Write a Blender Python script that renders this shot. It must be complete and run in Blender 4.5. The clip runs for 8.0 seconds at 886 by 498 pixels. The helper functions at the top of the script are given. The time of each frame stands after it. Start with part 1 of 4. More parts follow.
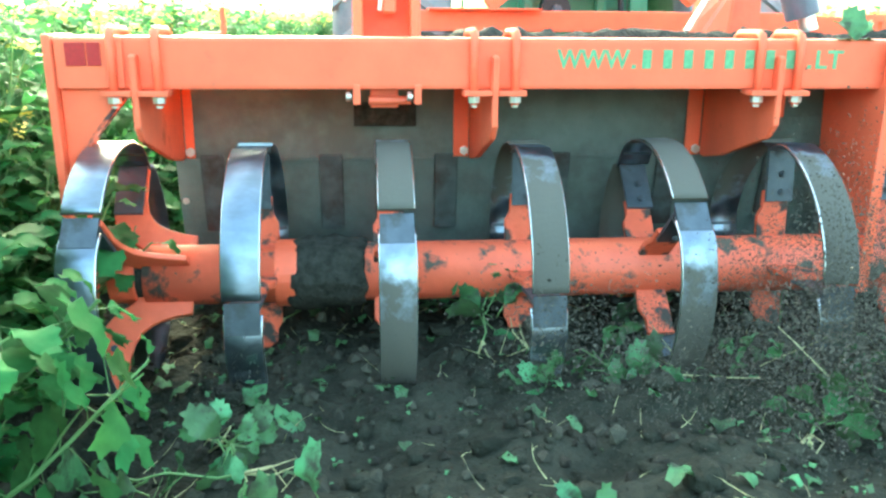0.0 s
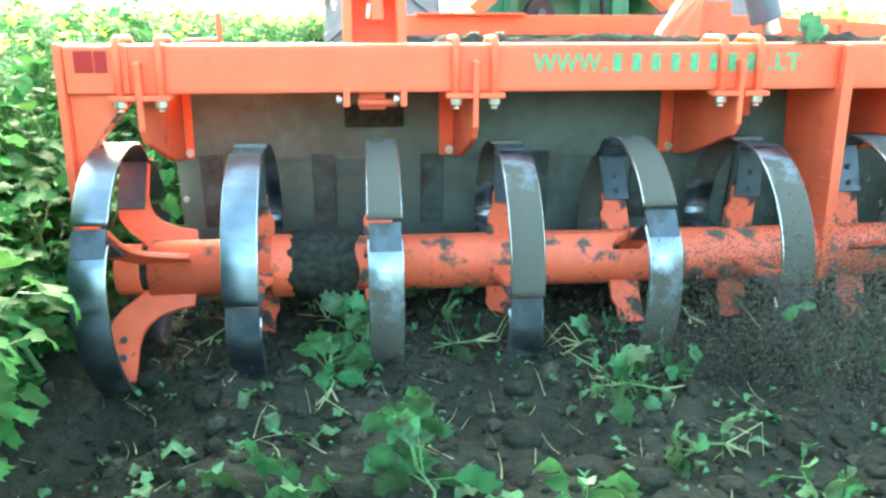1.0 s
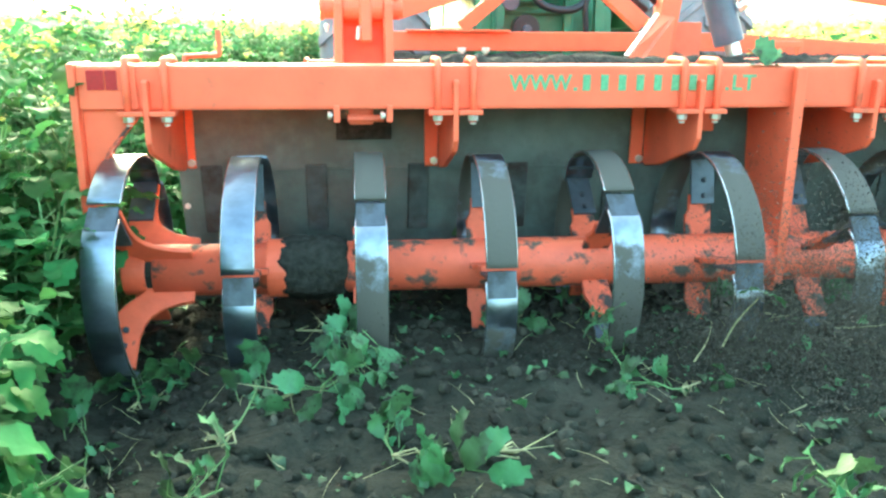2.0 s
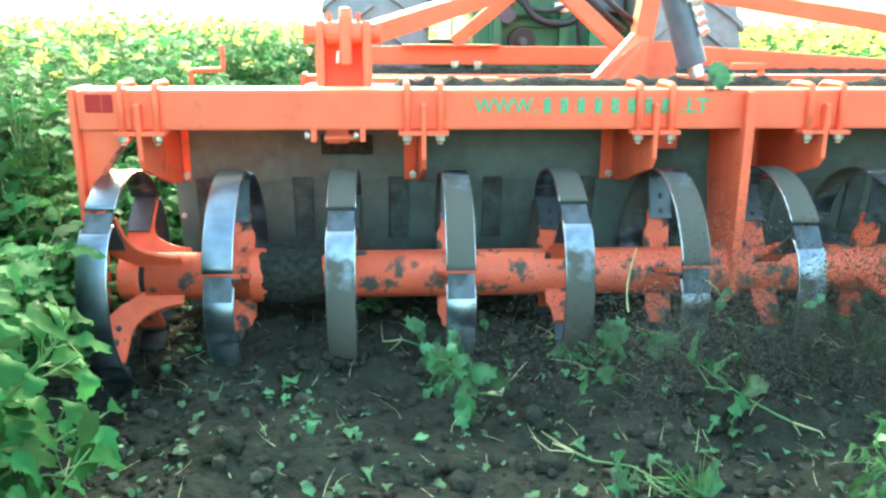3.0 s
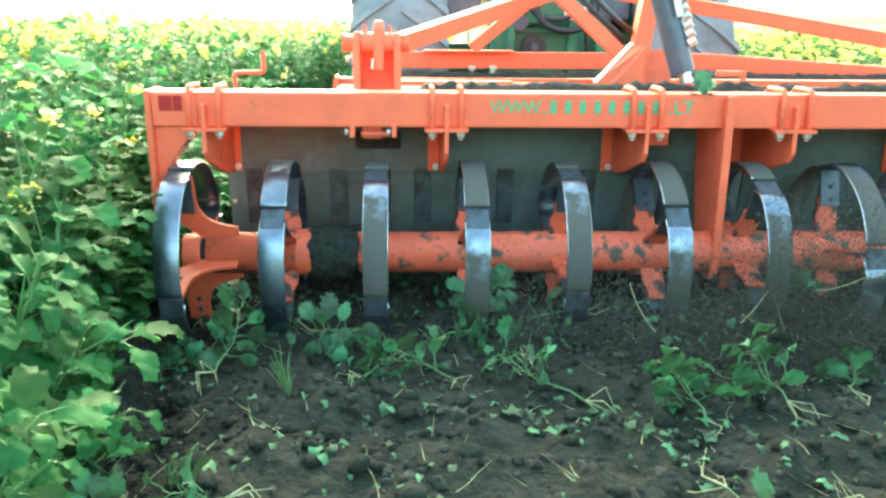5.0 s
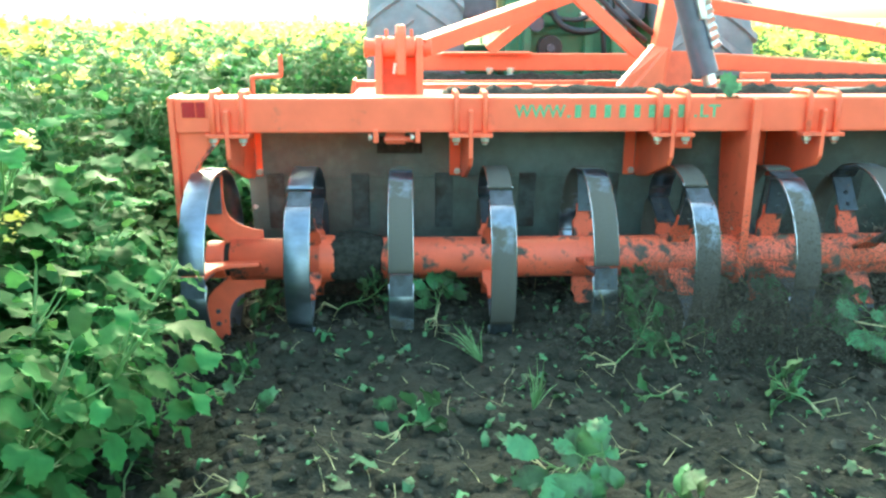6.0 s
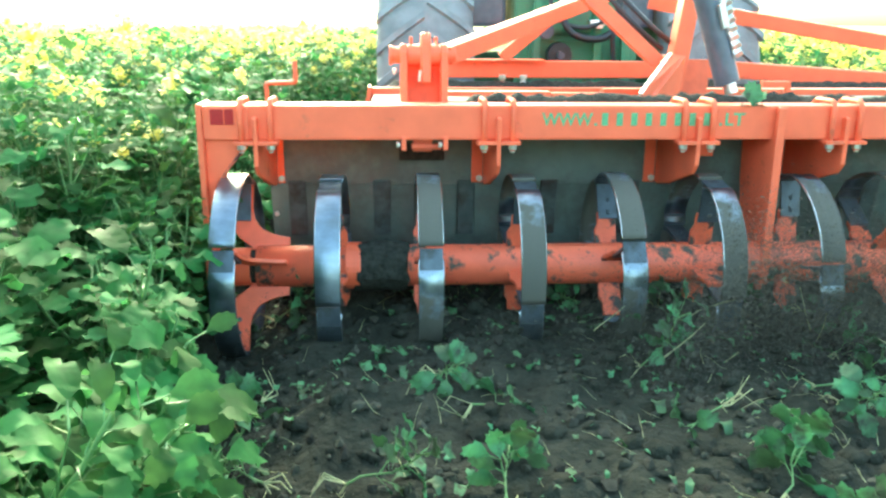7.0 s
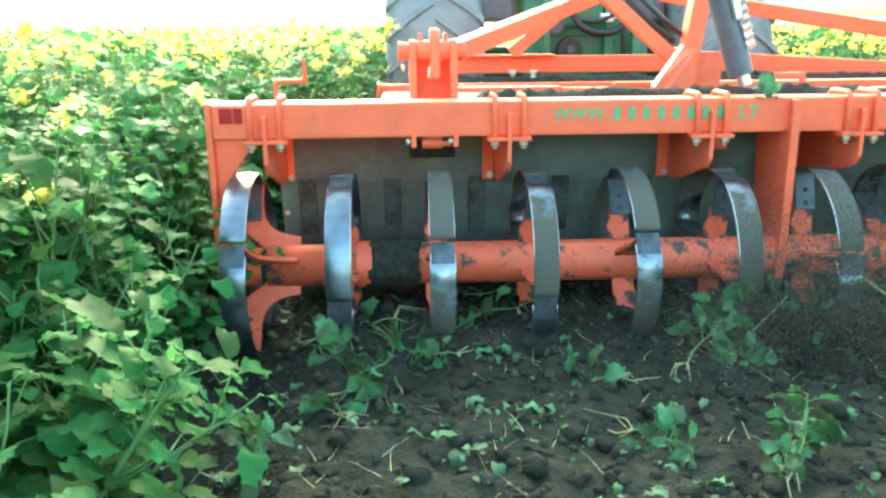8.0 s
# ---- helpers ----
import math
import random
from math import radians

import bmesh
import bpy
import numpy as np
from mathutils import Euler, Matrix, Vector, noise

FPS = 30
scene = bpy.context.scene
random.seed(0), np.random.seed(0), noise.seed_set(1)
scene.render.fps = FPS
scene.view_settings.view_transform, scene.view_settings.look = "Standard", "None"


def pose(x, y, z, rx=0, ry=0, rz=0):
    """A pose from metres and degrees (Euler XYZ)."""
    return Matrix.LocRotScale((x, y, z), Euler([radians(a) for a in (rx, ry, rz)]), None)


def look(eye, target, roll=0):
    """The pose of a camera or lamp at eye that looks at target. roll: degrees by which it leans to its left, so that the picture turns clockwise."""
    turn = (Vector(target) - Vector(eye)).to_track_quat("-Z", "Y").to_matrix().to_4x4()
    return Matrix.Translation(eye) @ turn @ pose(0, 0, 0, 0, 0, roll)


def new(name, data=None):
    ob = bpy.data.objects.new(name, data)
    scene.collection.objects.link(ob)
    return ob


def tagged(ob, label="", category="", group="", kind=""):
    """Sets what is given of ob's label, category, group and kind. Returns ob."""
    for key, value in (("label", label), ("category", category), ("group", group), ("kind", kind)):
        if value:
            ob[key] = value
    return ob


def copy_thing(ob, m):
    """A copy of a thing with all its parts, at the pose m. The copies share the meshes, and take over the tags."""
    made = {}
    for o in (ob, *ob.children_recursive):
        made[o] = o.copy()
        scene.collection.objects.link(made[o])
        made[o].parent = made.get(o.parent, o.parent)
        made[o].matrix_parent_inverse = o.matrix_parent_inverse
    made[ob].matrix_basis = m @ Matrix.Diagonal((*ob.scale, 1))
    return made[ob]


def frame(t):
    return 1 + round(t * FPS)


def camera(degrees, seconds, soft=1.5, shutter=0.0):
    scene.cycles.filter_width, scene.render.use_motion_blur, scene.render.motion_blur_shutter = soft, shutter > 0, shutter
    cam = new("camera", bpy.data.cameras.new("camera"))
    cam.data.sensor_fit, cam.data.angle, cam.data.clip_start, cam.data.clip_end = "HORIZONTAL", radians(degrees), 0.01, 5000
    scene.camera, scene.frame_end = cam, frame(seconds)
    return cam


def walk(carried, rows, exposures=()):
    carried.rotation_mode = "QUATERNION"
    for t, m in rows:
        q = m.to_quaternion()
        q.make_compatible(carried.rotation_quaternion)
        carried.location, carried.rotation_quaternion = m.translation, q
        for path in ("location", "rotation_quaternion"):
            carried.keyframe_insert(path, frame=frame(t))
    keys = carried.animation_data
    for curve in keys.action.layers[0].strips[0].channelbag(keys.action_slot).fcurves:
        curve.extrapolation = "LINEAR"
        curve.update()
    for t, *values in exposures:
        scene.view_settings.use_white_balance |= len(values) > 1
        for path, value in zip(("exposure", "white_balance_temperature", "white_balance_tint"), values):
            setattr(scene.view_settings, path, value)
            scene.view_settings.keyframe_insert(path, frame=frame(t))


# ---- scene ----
# the camera follows the machine; poses below are in the machine's own space
SPEED = 1.3
EXPOSURE = 3.17
cam = camera(57.4, 8.0, soft=2.5)
PATH = [
    (0.0, (-0.956, -2.285, 1.002), (-0.775, -0.369, 0.458), 0.4),
    (0.5, (-0.966, -2.303, 0.966), (-0.758, -0.382, 0.449), 0.2),
    (1.0, (-0.941, -2.448, 1.022), (-0.749, -0.533, 0.479), 0.0),
    (1.5, (-0.953, -2.591, 1.036), (-0.748, -0.674, 0.506), 0.1),
    (3.0, (-0.710, -2.847, 1.182), (-0.588, -0.925, 0.641), 0.3),
    (3.5, (-0.564, -3.201, 1.216), (-0.526, -1.273, 0.684), -0.5),
    (4.0, (-0.653, -3.271, 1.218), (-0.570, -1.345, 0.685), 0.3),
    (4.5, (-0.720, -3.301, 1.226), (-0.627, -1.377, 0.687), 0.6),
    (6.0, (-0.842, -3.277, 1.263), (-0.765, -1.355, 0.713), 0.1),
    (6.5, (-0.902, -3.271, 1.269), (-0.822, -1.348, 0.724), 0.0),
    (7.0, (-1.017, -3.270, 1.273), (-0.902, -1.347, 0.735), 0.4),
    (7.5, (-0.994, -3.282, 1.309), (-0.912, -1.362, 0.756), -0.1),
    (8.0, (-1.015, -3.244, 1.268), (-0.929, -1.322, 0.723), -0.5),
]


def glide(t):
    """Eye, target and roll at t, smooth from row to row."""
    ts = [r[0] for r in PATH]
    vals = np.array([[*r[1], *r[2], r[3]] for r in PATH])
    k = max(0, min(len(ts) - 2, int(np.searchsorted(ts, t, side="right")) - 1))
    slope = np.gradient(vals, ts, axis=0)
    h = ts[k + 1] - ts[k]
    u = (t - ts[k]) / h
    v = ((1 + 2 * u) * (1 - u) ** 2 * vals[k] + u * (1 - u) ** 2 * h * slope[k]
         + u * u * (3 - 2 * u) * vals[k + 1] + u * u * (u - 1) * h * slope[k + 1])
    return v


def carried(t):
    v = glide(t)
    d = SPEED * t
    return look((v[0], v[1] + d, v[2]), (v[3], v[4] + d, v[5]), v[6])


walk(cam, [(i / 10, carried(i / 10)) for i in range(81)], exposures=[(t, EXPOSURE + e, 6550, -17) for t, e in ((0.0, 0.70), (1.0, 0.76), (1.5, 0.66), (3.0, 0.42), (4.5, 0.24), (6.5, 0.20), (8.0, 0.16))])

# ---- light: hazy sun ahead of the tractor, bright sky ----
SUN_EL, SUN_AZ = 25.0, -10.0   # azimuth from +y, to the left minus
world = bpy.data.worlds.new("sky")
scene.world = world
world.use_nodes = True
wn = world.node_tree
sky = wn.nodes.new("ShaderNodeTexSky")
sky.sky_type = "NISHITA"
sky.sun_disc = False
sky.sun_elevation = radians(SUN_EL)
sky.sun_rotation = radians(SUN_AZ)
sky.air_density, sky.dust_density, sky.ozone_density = 1.0, 5.0, 1.0
wn.nodes["Background"].inputs["Strength"].default_value = 0.15
wn.links.new(sky.outputs["Color"], wn.nodes["Background"].inputs["Color"])
sun = new("sun", bpy.data.lights.new("sun", "SUN"))
sun.data.energy, sun.data.angle, sun.data.color = 0.66, radians(14), (1.0, 0.93, 0.80)
az, el = radians(SUN_AZ), radians(SUN_EL)
sun.matrix_world = look((0, 0, 30), Vector((0, 0, 30)) - Vector((math.sin(az) * math.cos(el), math.cos(az) * math.cos(el), math.sin(el))))


# ---- materials ----
def material(name, base, rough=0.6, metal=0.0, grain=(30.0, 0.15), stain=None, stain_scale=4.0, stain_range=(0.5, 0.7),
             stain_rough=0.95, bump=0.15, bump_scale=80.0, spread=0.0, translucent=0.0, island=False, stretch=(1, 1, 1), specular=0.5, relief=0.01, worn=0.0):
    """A painted, metal, soil or leaf surface: base colour with fine grain, a second stain colour in blotches, and relief."""
    m = bpy.data.materials.new(name)
    m.use_nodes = True
    nt = m.node_tree
    bs = nt.nodes["Principled BSDF"]
    out = nt.nodes["Material Output"]
    add, lk = nt.nodes.new, nt.links.new
    co = add("ShaderNodeTexCoord")
    mp = add("ShaderNodeMapping")
    mp.inputs["Scale"].default_value = stretch
    lk(co.outputs["Object"], mp.inputs["Vector"])
    n1 = add("ShaderNodeTexNoise")
    n1.inputs["Scale"].default_value, n1.inputs["Detail"].default_value = grain[0], 5
    lk(mp.outputs["Vector"], n1.inputs["Vector"])
    hsv = add("ShaderNodeHueSaturation")
    hsv.inputs["Color"].default_value = (*base, 1)
    mr = add("ShaderNodeMapRange")
    mr.inputs["From Min"].default_value, mr.inputs["From Max"].default_value = 0.3, 0.7
    mr.inputs["To Min"].default_value, mr.inputs["To Max"].default_value = 1 - grain[1], 1 + grain[1]
    lk(n1.outputs["Fac"], mr.inputs["Value"])
    value = mr.outputs["Result"]
    if spread:
        if island:
            rnd = add("ShaderNodeNewGeometry").outputs["Random Per Island"]
        else:
            rnd = add("ShaderNodeObjectInfo").outputs["Random"]
        r2 = add("ShaderNodeMapRange")
        r2.inputs["To Min"].default_value, r2.inputs["To Max"].default_value = 1 - spread, 1 + spread
        lk(rnd, r2.inputs["Value"])
        mul = add("ShaderNodeMath")
        mul.operation = "MULTIPLY"
        lk(value, mul.inputs[0])
        lk(r2.outputs["Result"], mul.inputs[1])
        value = mul.outputs["Value"]
        r3 = add("ShaderNodeMapRange")
        r3.inputs["To Min"].default_value, r3.inputs["To Max"].default_value = 0.5 - 0.06 * spread, 0.5 + 0.05 * spread
        lk(rnd, r3.inputs["Value"])
        lk(r3.outputs["Result"], hsv.inputs["Hue"])
    lk(value, hsv.inputs["Value"])
    colour = hsv.outputs["Color"]
    bs.inputs["Roughness"].default_value, bs.inputs["Metallic"].default_value = rough, metal
    bs.inputs["Specular IOR Level"].default_value = specular
    if stain:
        n2 = add("ShaderNodeTexNoise")
        n2.inputs["Scale"].default_value, n2.inputs["Detail"].default_value = stain_scale, 7
        n2.inputs["Roughness"].default_value = 0.62
        lk(mp.outputs["Vector"], n2.inputs["Vector"])
        fac = add("ShaderNodeMapRange")
        fac.inputs["From Min"].default_value, fac.inputs["From Max"].default_value = stain_range
        blotch = n2.outputs["Fac"]
        if worn:
            # soil is rubbed off towards the leading end
            at = add("ShaderNodeAttribute")
            at.attribute_name = "along"
            ml = add("ShaderNodeMath")
            ml.operation = "MULTIPLY_ADD"
            lk(at.outputs["Fac"], ml.inputs[0])
            ml.inputs[1].default_value = -worn
            lk(blotch, ml.inputs[2])
            blotch = ml.outputs["Value"]
        lk(blotch, fac.inputs["Value"])
        mix = add("ShaderNodeMix")
        mix.data_type = "RGBA"
        lk(fac.outputs["Result"], mix.inputs["Factor"])
        lk(colour, mix.inputs["A"])
        mix.inputs["B"].default_value = (*stain, 1)
        colour = mix.outputs["Result"]
        for key, a, b in (("Roughness", rough, stain_rough), ("Metallic", metal, 0.0)):
            rr = add("ShaderNodeMapRange")
            rr.inputs["To Min"].default_value, rr.inputs["To Max"].default_value = a, b
            lk(fac.outputs["Result"], rr.inputs["Value"])
            lk(rr.outputs["Result"], bs.inputs[key])
    lk(colour, bs.inputs["Base Color"])
    if bump:
        n3 = add("ShaderNodeTexNoise")
        n3.inputs["Scale"].default_value, n3.inputs["Detail"].default_value = bump_scale, 4
        lk(mp.outputs["Vector"], n3.inputs["Vector"])
        bp = add("ShaderNodeBump")
        bp.inputs["Strength"].default_value, bp.inputs["Distance"].default_value = bump, relief
        lk(n3.outputs["Fac"], bp.inputs["Height"])
        lk(bp.outputs["Normal"], bs.inputs["Normal"])
    if translucent:
        tr = add("ShaderNodeBsdfTranslucent")
        lk(colour, tr.inputs["Color"])
        ms = add("ShaderNodeMixShader")
        ms.inputs["Fac"].default_value = translucent
        lk(bs.outputs["BSDF"], ms.inputs[1])
        lk(tr.outputs["BSDF"], ms.inputs[2])
        lk(ms.outputs["Shader"], out.inputs["Surface"])
    return m


SOIL = (0.026, 0.0275, 0.019)
M_ORANGE = material("orange_paint", (0.88, 0.158, 0.075), 0.52, specular=0.28, grain=(9, 0.07), stain=(0.36, 0.12, 0.07), stain_scale=7, stain_range=(0.60, 0.80), bump=0.06, bump_scale=60)
M_ORANGE_DIRTY = material("soiled_orange_paint", (0.82, 0.145, 0.072), 0.5, grain=(12, 0.10), stain=(0.10, 0.088, 0.068), stain_scale=11, stain_range=(0.545, 0.62), bump=0.2, bump_scale=50)
M_ARM = material("scuffed_orange_paint", (0.82, 0.135, 0.060), 0.5, grain=(14, 0.10), stain=(0.09, 0.06, 0.05), stain_scale=14, stain_range=(0.66, 0.74), bump=0.12, bump_scale=60)
M_STEEL = material("polished_blade_steel", (0.21, 0.245, 0.285), 0.33, 0.97, grain=(30, 0.16), stain=(0.10, 0.105, 0.10), stain_scale=5, stain_range=(0.50, 0.80), stain_rough=0.6, bump=0.06, bump_scale=90, stretch=(0.6, 1, 1), spread=0.12)
M_STEEL_SOILED = material("soiled_blade_steel", (0.26, 0.295, 0.335), 0.30, 0.95, grain=(25, 0.2), stain=(0.092, 0.086, 0.068), stain_scale=7, stain_range=(0.08, 0.20), stain_rough=0.85, bump=0.12, bump_scale=90, spread=0.15, worn=0.48)
M_EDGE = material("rubbed_bright_edge", (0.62, 0.64, 0.63), 0.25, 0.95, grain=(40, 0.15), bump=0)
M_FOOT = material("dark_steel_foot", (0.085, 0.10, 0.115), 0.45, 0.5, grain=(20, 0.2), stain=(0.05, 0.05, 0.045), stain_scale=9, stain_range=(0.5, 0.65), bump=0.1)
M_ARM_SOILED = material("mud_smeared_orange_paint", (0.76, 0.125, 0.055), 0.6, grain=(14, 0.12), stain=(0.06, 0.05, 0.042), stain_scale=11, stain_range=(0.48, 0.56), bump=0.25, bump_scale=50)
M_ZINC = material("zinc_bolt", (0.72, 0.72, 0.68), 0.32, 0.9, grain=(60, 0.1), bump=0.05)
M_HOOD = material("grimy_hood_steel", (0.124, 0.156, 0.134), 0.7, grain=(14, 0.12), stain=(0.102, 0.120, 0.100), stain_scale=5, stain_range=(0.45, 0.6), bump=0.25, bump_scale=40)
M_SCRAPER = material("scraper_steel", (0.085, 0.105, 0.098), 0.6, 0.3, grain=(20, 0.25), stain=(0.05, 0.04, 0.033), stain_scale=8, stain_range=(0.45, 0.6), bump=0.2)
# caked soil; the shade of the hood opening is painted with it too
M_CAKE_AND_SHADE = material("caked_soil_and_shade", (0.036, 0.036, 0.029), 0.98, grain=(40, 0.4), bump=0.9, bump_scale=60, specular=0.1)
M_RUBBER = material("dusty_tyre_rubber", (0.055, 0.056, 0.06), 0.72, grain=(10, 0.2), stain=(0.26, 0.26, 0.255), stain_scale=3, stain_range=(0.12, 0.60), stain_rough=0.9, bump=0.2, bump_scale=50)
M_GREEN = material("green_paint", (0.055, 0.205, 0.10), 0.42, grain=(12, 0.15), stain=(0.09, 0.10, 0.07), stain_scale=6, stain_range=(0.52, 0.75), bump=0.1)
M_BLACK = material("black_hose_rubber", (0.022, 0.022, 0.024), 0.45, grain=(40, 0.2), bump=0.1)
M_CYL = material("dark_cylinder_paint", (0.085, 0.10, 0.125), 0.32, grain=(20, 0.15), stain=(0.12, 0.12, 0.12), stain_scale=8, stain_range=(0.6, 0.8), bump=0.05)
M_RED = material("red_reflector", (0.42, 0.012, 0.02), 0.3, grain=(90, 0.15), bump=0.05)
M_TEXT = material("green_lettering", (0.15, 0.36, 0.17), 0.5, grain=(70, 0.2), bump=0)
M_SOIL = material("tilled_soil", SOIL, 0.95, grain=(16, 0.35), stain=(0.040, 0.040, 0.028), stain_scale=5, stain_range=(0.45, 0.62), bump=1.0, bump_scale=30, specular=0.15, relief=0.03)
M_CRUMB = material("soil_crumb", (0.052, 0.049, 0.036), 0.97, grain=(50, 0.3), bump=0.6, bump_scale=90, spread=0.4, island=True, specular=0.1)
# dry dust, its colour lightened further for the sunlit look of the cloud
M_SPRAY = material("thrown_sunlit_dry_soil", (0.085, 0.077, 0.059), 0.97, grain=(50, 0.3), bump=0, spread=0.3, island=True, specular=0.1)
# darker copy of the thrown soil, for the low sprays
M_SPRAY_DARK = material("thrown_dark_soil", (0.040, 0.039, 0.028), 0.97, grain=(50, 0.3), bump=0, spread=0.3, island=True, specular=0.1)
M_LEAF = material("mustard_leaf", (0.061, 0.174, 0.051), 0.68, grain=(25, 0.22), bump=0.25, bump_scale=45, spread=0.40, translucent=0.46, island=True, specular=0.10)
M_STEM = material("mustard_stem", (0.15, 0.27, 0.09), 0.5, grain=(20, 0.15), bump=0.05, spread=0.25, translucent=0.1, island=True)
M_FLOWER = material("mustard_flower", (0.80, 0.75, 0.22), 0.6, grain=(60, 0.15), bump=0, spread=0.15, translucent=0.4, island=True)
M_LIMP = material("torn_leaf", (0.074, 0.180, 0.064), 0.55, grain=(25, 0.25), stain=(0.045, 0.05, 0.032), stain_scale=16, stain_range=(0.50, 0.66), bump=0.2, spread=0.5, translucent=0.2, island=True)
M_STRAW = material("pale_root_and_stalk", (0.34, 0.33, 0.16), 0.7, grain=(30, 0.25), bump=0.1, spread=0.35, island=True)
M_CANOPY = material("far_crop_canopy", (0.24, 0.32, 0.10), 0.8, grain=(2.5, 0.45), stain=(0.62, 0.60, 0.24), stain_scale=1.2, stain_range=(0.42, 0.6), bump=1.0, bump_scale=4, translucent=0.2)
# pale brown: the haze of the distance is put into the leaf colour
M_TREE = material("hazed_far_tree_leaves", (0.42, 0.38, 0.30), 0.8, grain=(3, 0.3), bump=0)


# ---- builders ----
def link(name, me, mat, parent=None, label="", m=None, smooth=False):
    if mat and not me.materials:
        me.materials.append(mat)
    if smooth:
        me.shade_smooth()
    ob = new(name, me)
    if parent:
        ob.parent = parent
    if m is not None:
        ob.matrix_basis = m
    return tagged(ob, label)


def part(name, bm, mat, parent=None, label="", m=None, smooth=False):
    """Link a bmesh as one mesh object under a thing or a part."""
    bmesh.ops.recalc_face_normals(bm, faces=bm.faces)
    me = bpy.data.meshes.new(name)
    bm.to_mesh(me)
    bm.free()
    return link(name, me, mat, parent, label, m, smooth)


def thing(name, m, label, category, group="", kind=""):
    ob = new(name)
    ob.empty_display_size = 0.1
    ob.matrix_basis = m
    return tagged(ob, label, category, group, kind)


def bevel(bm, w, seg=2):
    es = [e for e in bm.edges if len(e.link_faces) == 2 and e.calc_face_angle(0) > 0.6]
    bmesh.ops.bevel(bm, geom=es, offset=w, segments=seg, affect="EDGES", profile=0.7, clamp_overlap=True)
    return bm


def box(x0, x1, y0, y1, z0, z1, w=0.004, bm=None, m=None):
    b = bmesh.new()
    bmesh.ops.create_cube(b, size=1, matrix=Matrix.LocRotScale(((x0 + x1) / 2, (y0 + y1) / 2, (z0 + z1) / 2), None, (x1 - x0, y1 - y0, z1 - z0)))
    if w:
        bevel(b, w)
    if m is not None:
        b.transform(m)
    return merge(bm, b)


def merge(a, b):
    if a is None:
        return b
    me = bpy.data.meshes.new("tmp")
    b.to_mesh(me)
    b.free()
    a.from_mesh(me)
    bpy.data.meshes.remove(me)
    return a


def bar(a, b, w, h, bev=0.004, bm=None, up=(0, 0, 1)):
    """A box bar from a to b, w across and h along up."""
    a, b = Vector(a), Vector(b)
    d = b - a
    zx = d.normalized()
    side = zx.cross(Vector(up)).normalized()
    top = side.cross(zx)
    m = Matrix((side, zx, top)).transposed().to_4x4()
    m.translation = (a + b) / 2
    return box(-w / 2, w / 2, -d.length / 2, d.length / 2, -h / 2, h / 2, bev, bm, m)


def rod(a, b, r, bm=None, seg=20, r2=None, bev=0.0):
    a, b = Vector(a), Vector(b)
    d = b - a
    m = d.to_track_quat("Z", "Y").to_matrix().to_4x4()
    m.translation = (a + b) / 2
    q = bmesh.new()
    bmesh.ops.create_cone(q, cap_ends=True, segments=seg, radius1=r, radius2=r if r2 is None else r2, depth=d.length)
    if bev:
        bevel(q, bev, 2)
    q.transform(m)
    return merge(bm, q)


def plate(points, axis, at, thick, w=0.003, bm=None):
    """A plate of the outline (pairs), extruded thick from `at` along axis: 'x' takes (y, z), 'y' takes (x, z), 'z' takes (x, y)."""
    def put(p, d):
        return {"x": (d, p[0], p[1]), "y": (p[0], d, p[1]), "z": (p[0], p[1], d)}[axis]
    q = bmesh.new()
    vs = [q.verts.new(put(p, at)) for p in points]
    ws = [q.verts.new(put(p, at + thick)) for p in points]
    n = len(points)
    q.faces.new(vs)
    q.faces.new(ws[::-1])
    for i in range(n):
        q.faces.new((vs[i], ws[i], ws[(i + 1) % n], vs[(i + 1) % n]))
    bmesh.ops.recalc_face_normals(q, faces=q.faces)
    if w:
        bevel(q, w, 1)
    return merge(bm, q)


def tube_curve(name, pts, r, mat, parent=None, label="", seg=8):
    """A round hose or bent rod through pts as a swept mesh."""
    pts = [Vector(p) for p in pts]
    fine = []
    for i in range(len(pts) - 1):
        p0, p1, p2, p3 = pts[max(0, i - 1)], pts[i], pts[i + 1], pts[min(len(pts) - 1, i + 2)]
        for k in range(6):
            u = k / 6
            fine.append(0.5 * (2 * p1 + (p2 - p0) * u + (2 * p0 - 5 * p1 + 4 * p2 - p3) * u * u + (3 * p1 - p0 - 3 * p2 + p3) * u ** 3))
    fine.append(pts[-1])
    return part(name, sweep(fine, r, seg), mat, parent, label, smooth=True)


def sweep(fine, r, seg=8, bm=None):
    q = bm or bmesh.new()
    rings = []
    for i, p in enumerate(fine):
        d = (fine[min(i + 1, len(fine) - 1)] - fine[max(i - 1, 0)]).normalized()
        s = d.orthogonal().normalized() if not rings else (ref - d * ref.dot(d)).normalized()
        ref = s
        t = d.cross(s)
        rad = r(i / (len(fine) - 1)) if callable(r) else r
        rings.append([q.verts.new(p + rad * (math.cos(a) * s + math.sin(a) * t)) for a in [2 * math.pi * k / seg for k in range(seg)]])
    for a, b in zip(rings, rings[1:]):
        for k in range(seg):
            q.faces.new((a[k], a[(k + 1) % seg], b[(k + 1) % seg], b[k]))
    q.faces.new(rings[0][::-1])
    q.faces.new(rings[-1])
    return q


def nut(x, y, z, r=0.017, h=0.016, axis=(0, 0, 1), stud=0.012):
    c = Vector((x, y, z))
    d = Vector(axis)
    q = rod(c - d * h / 2, c + d * h / 2, r, seg=6, bev=0.002)
    return rod(c - d * (h / 2 + stud), c, r * 0.55, q, seg=10)


# ---- ground: one sheet, tilled strip behind and below the machine ----
TILL_X0, TILL_X1 = -1.82, 2.35


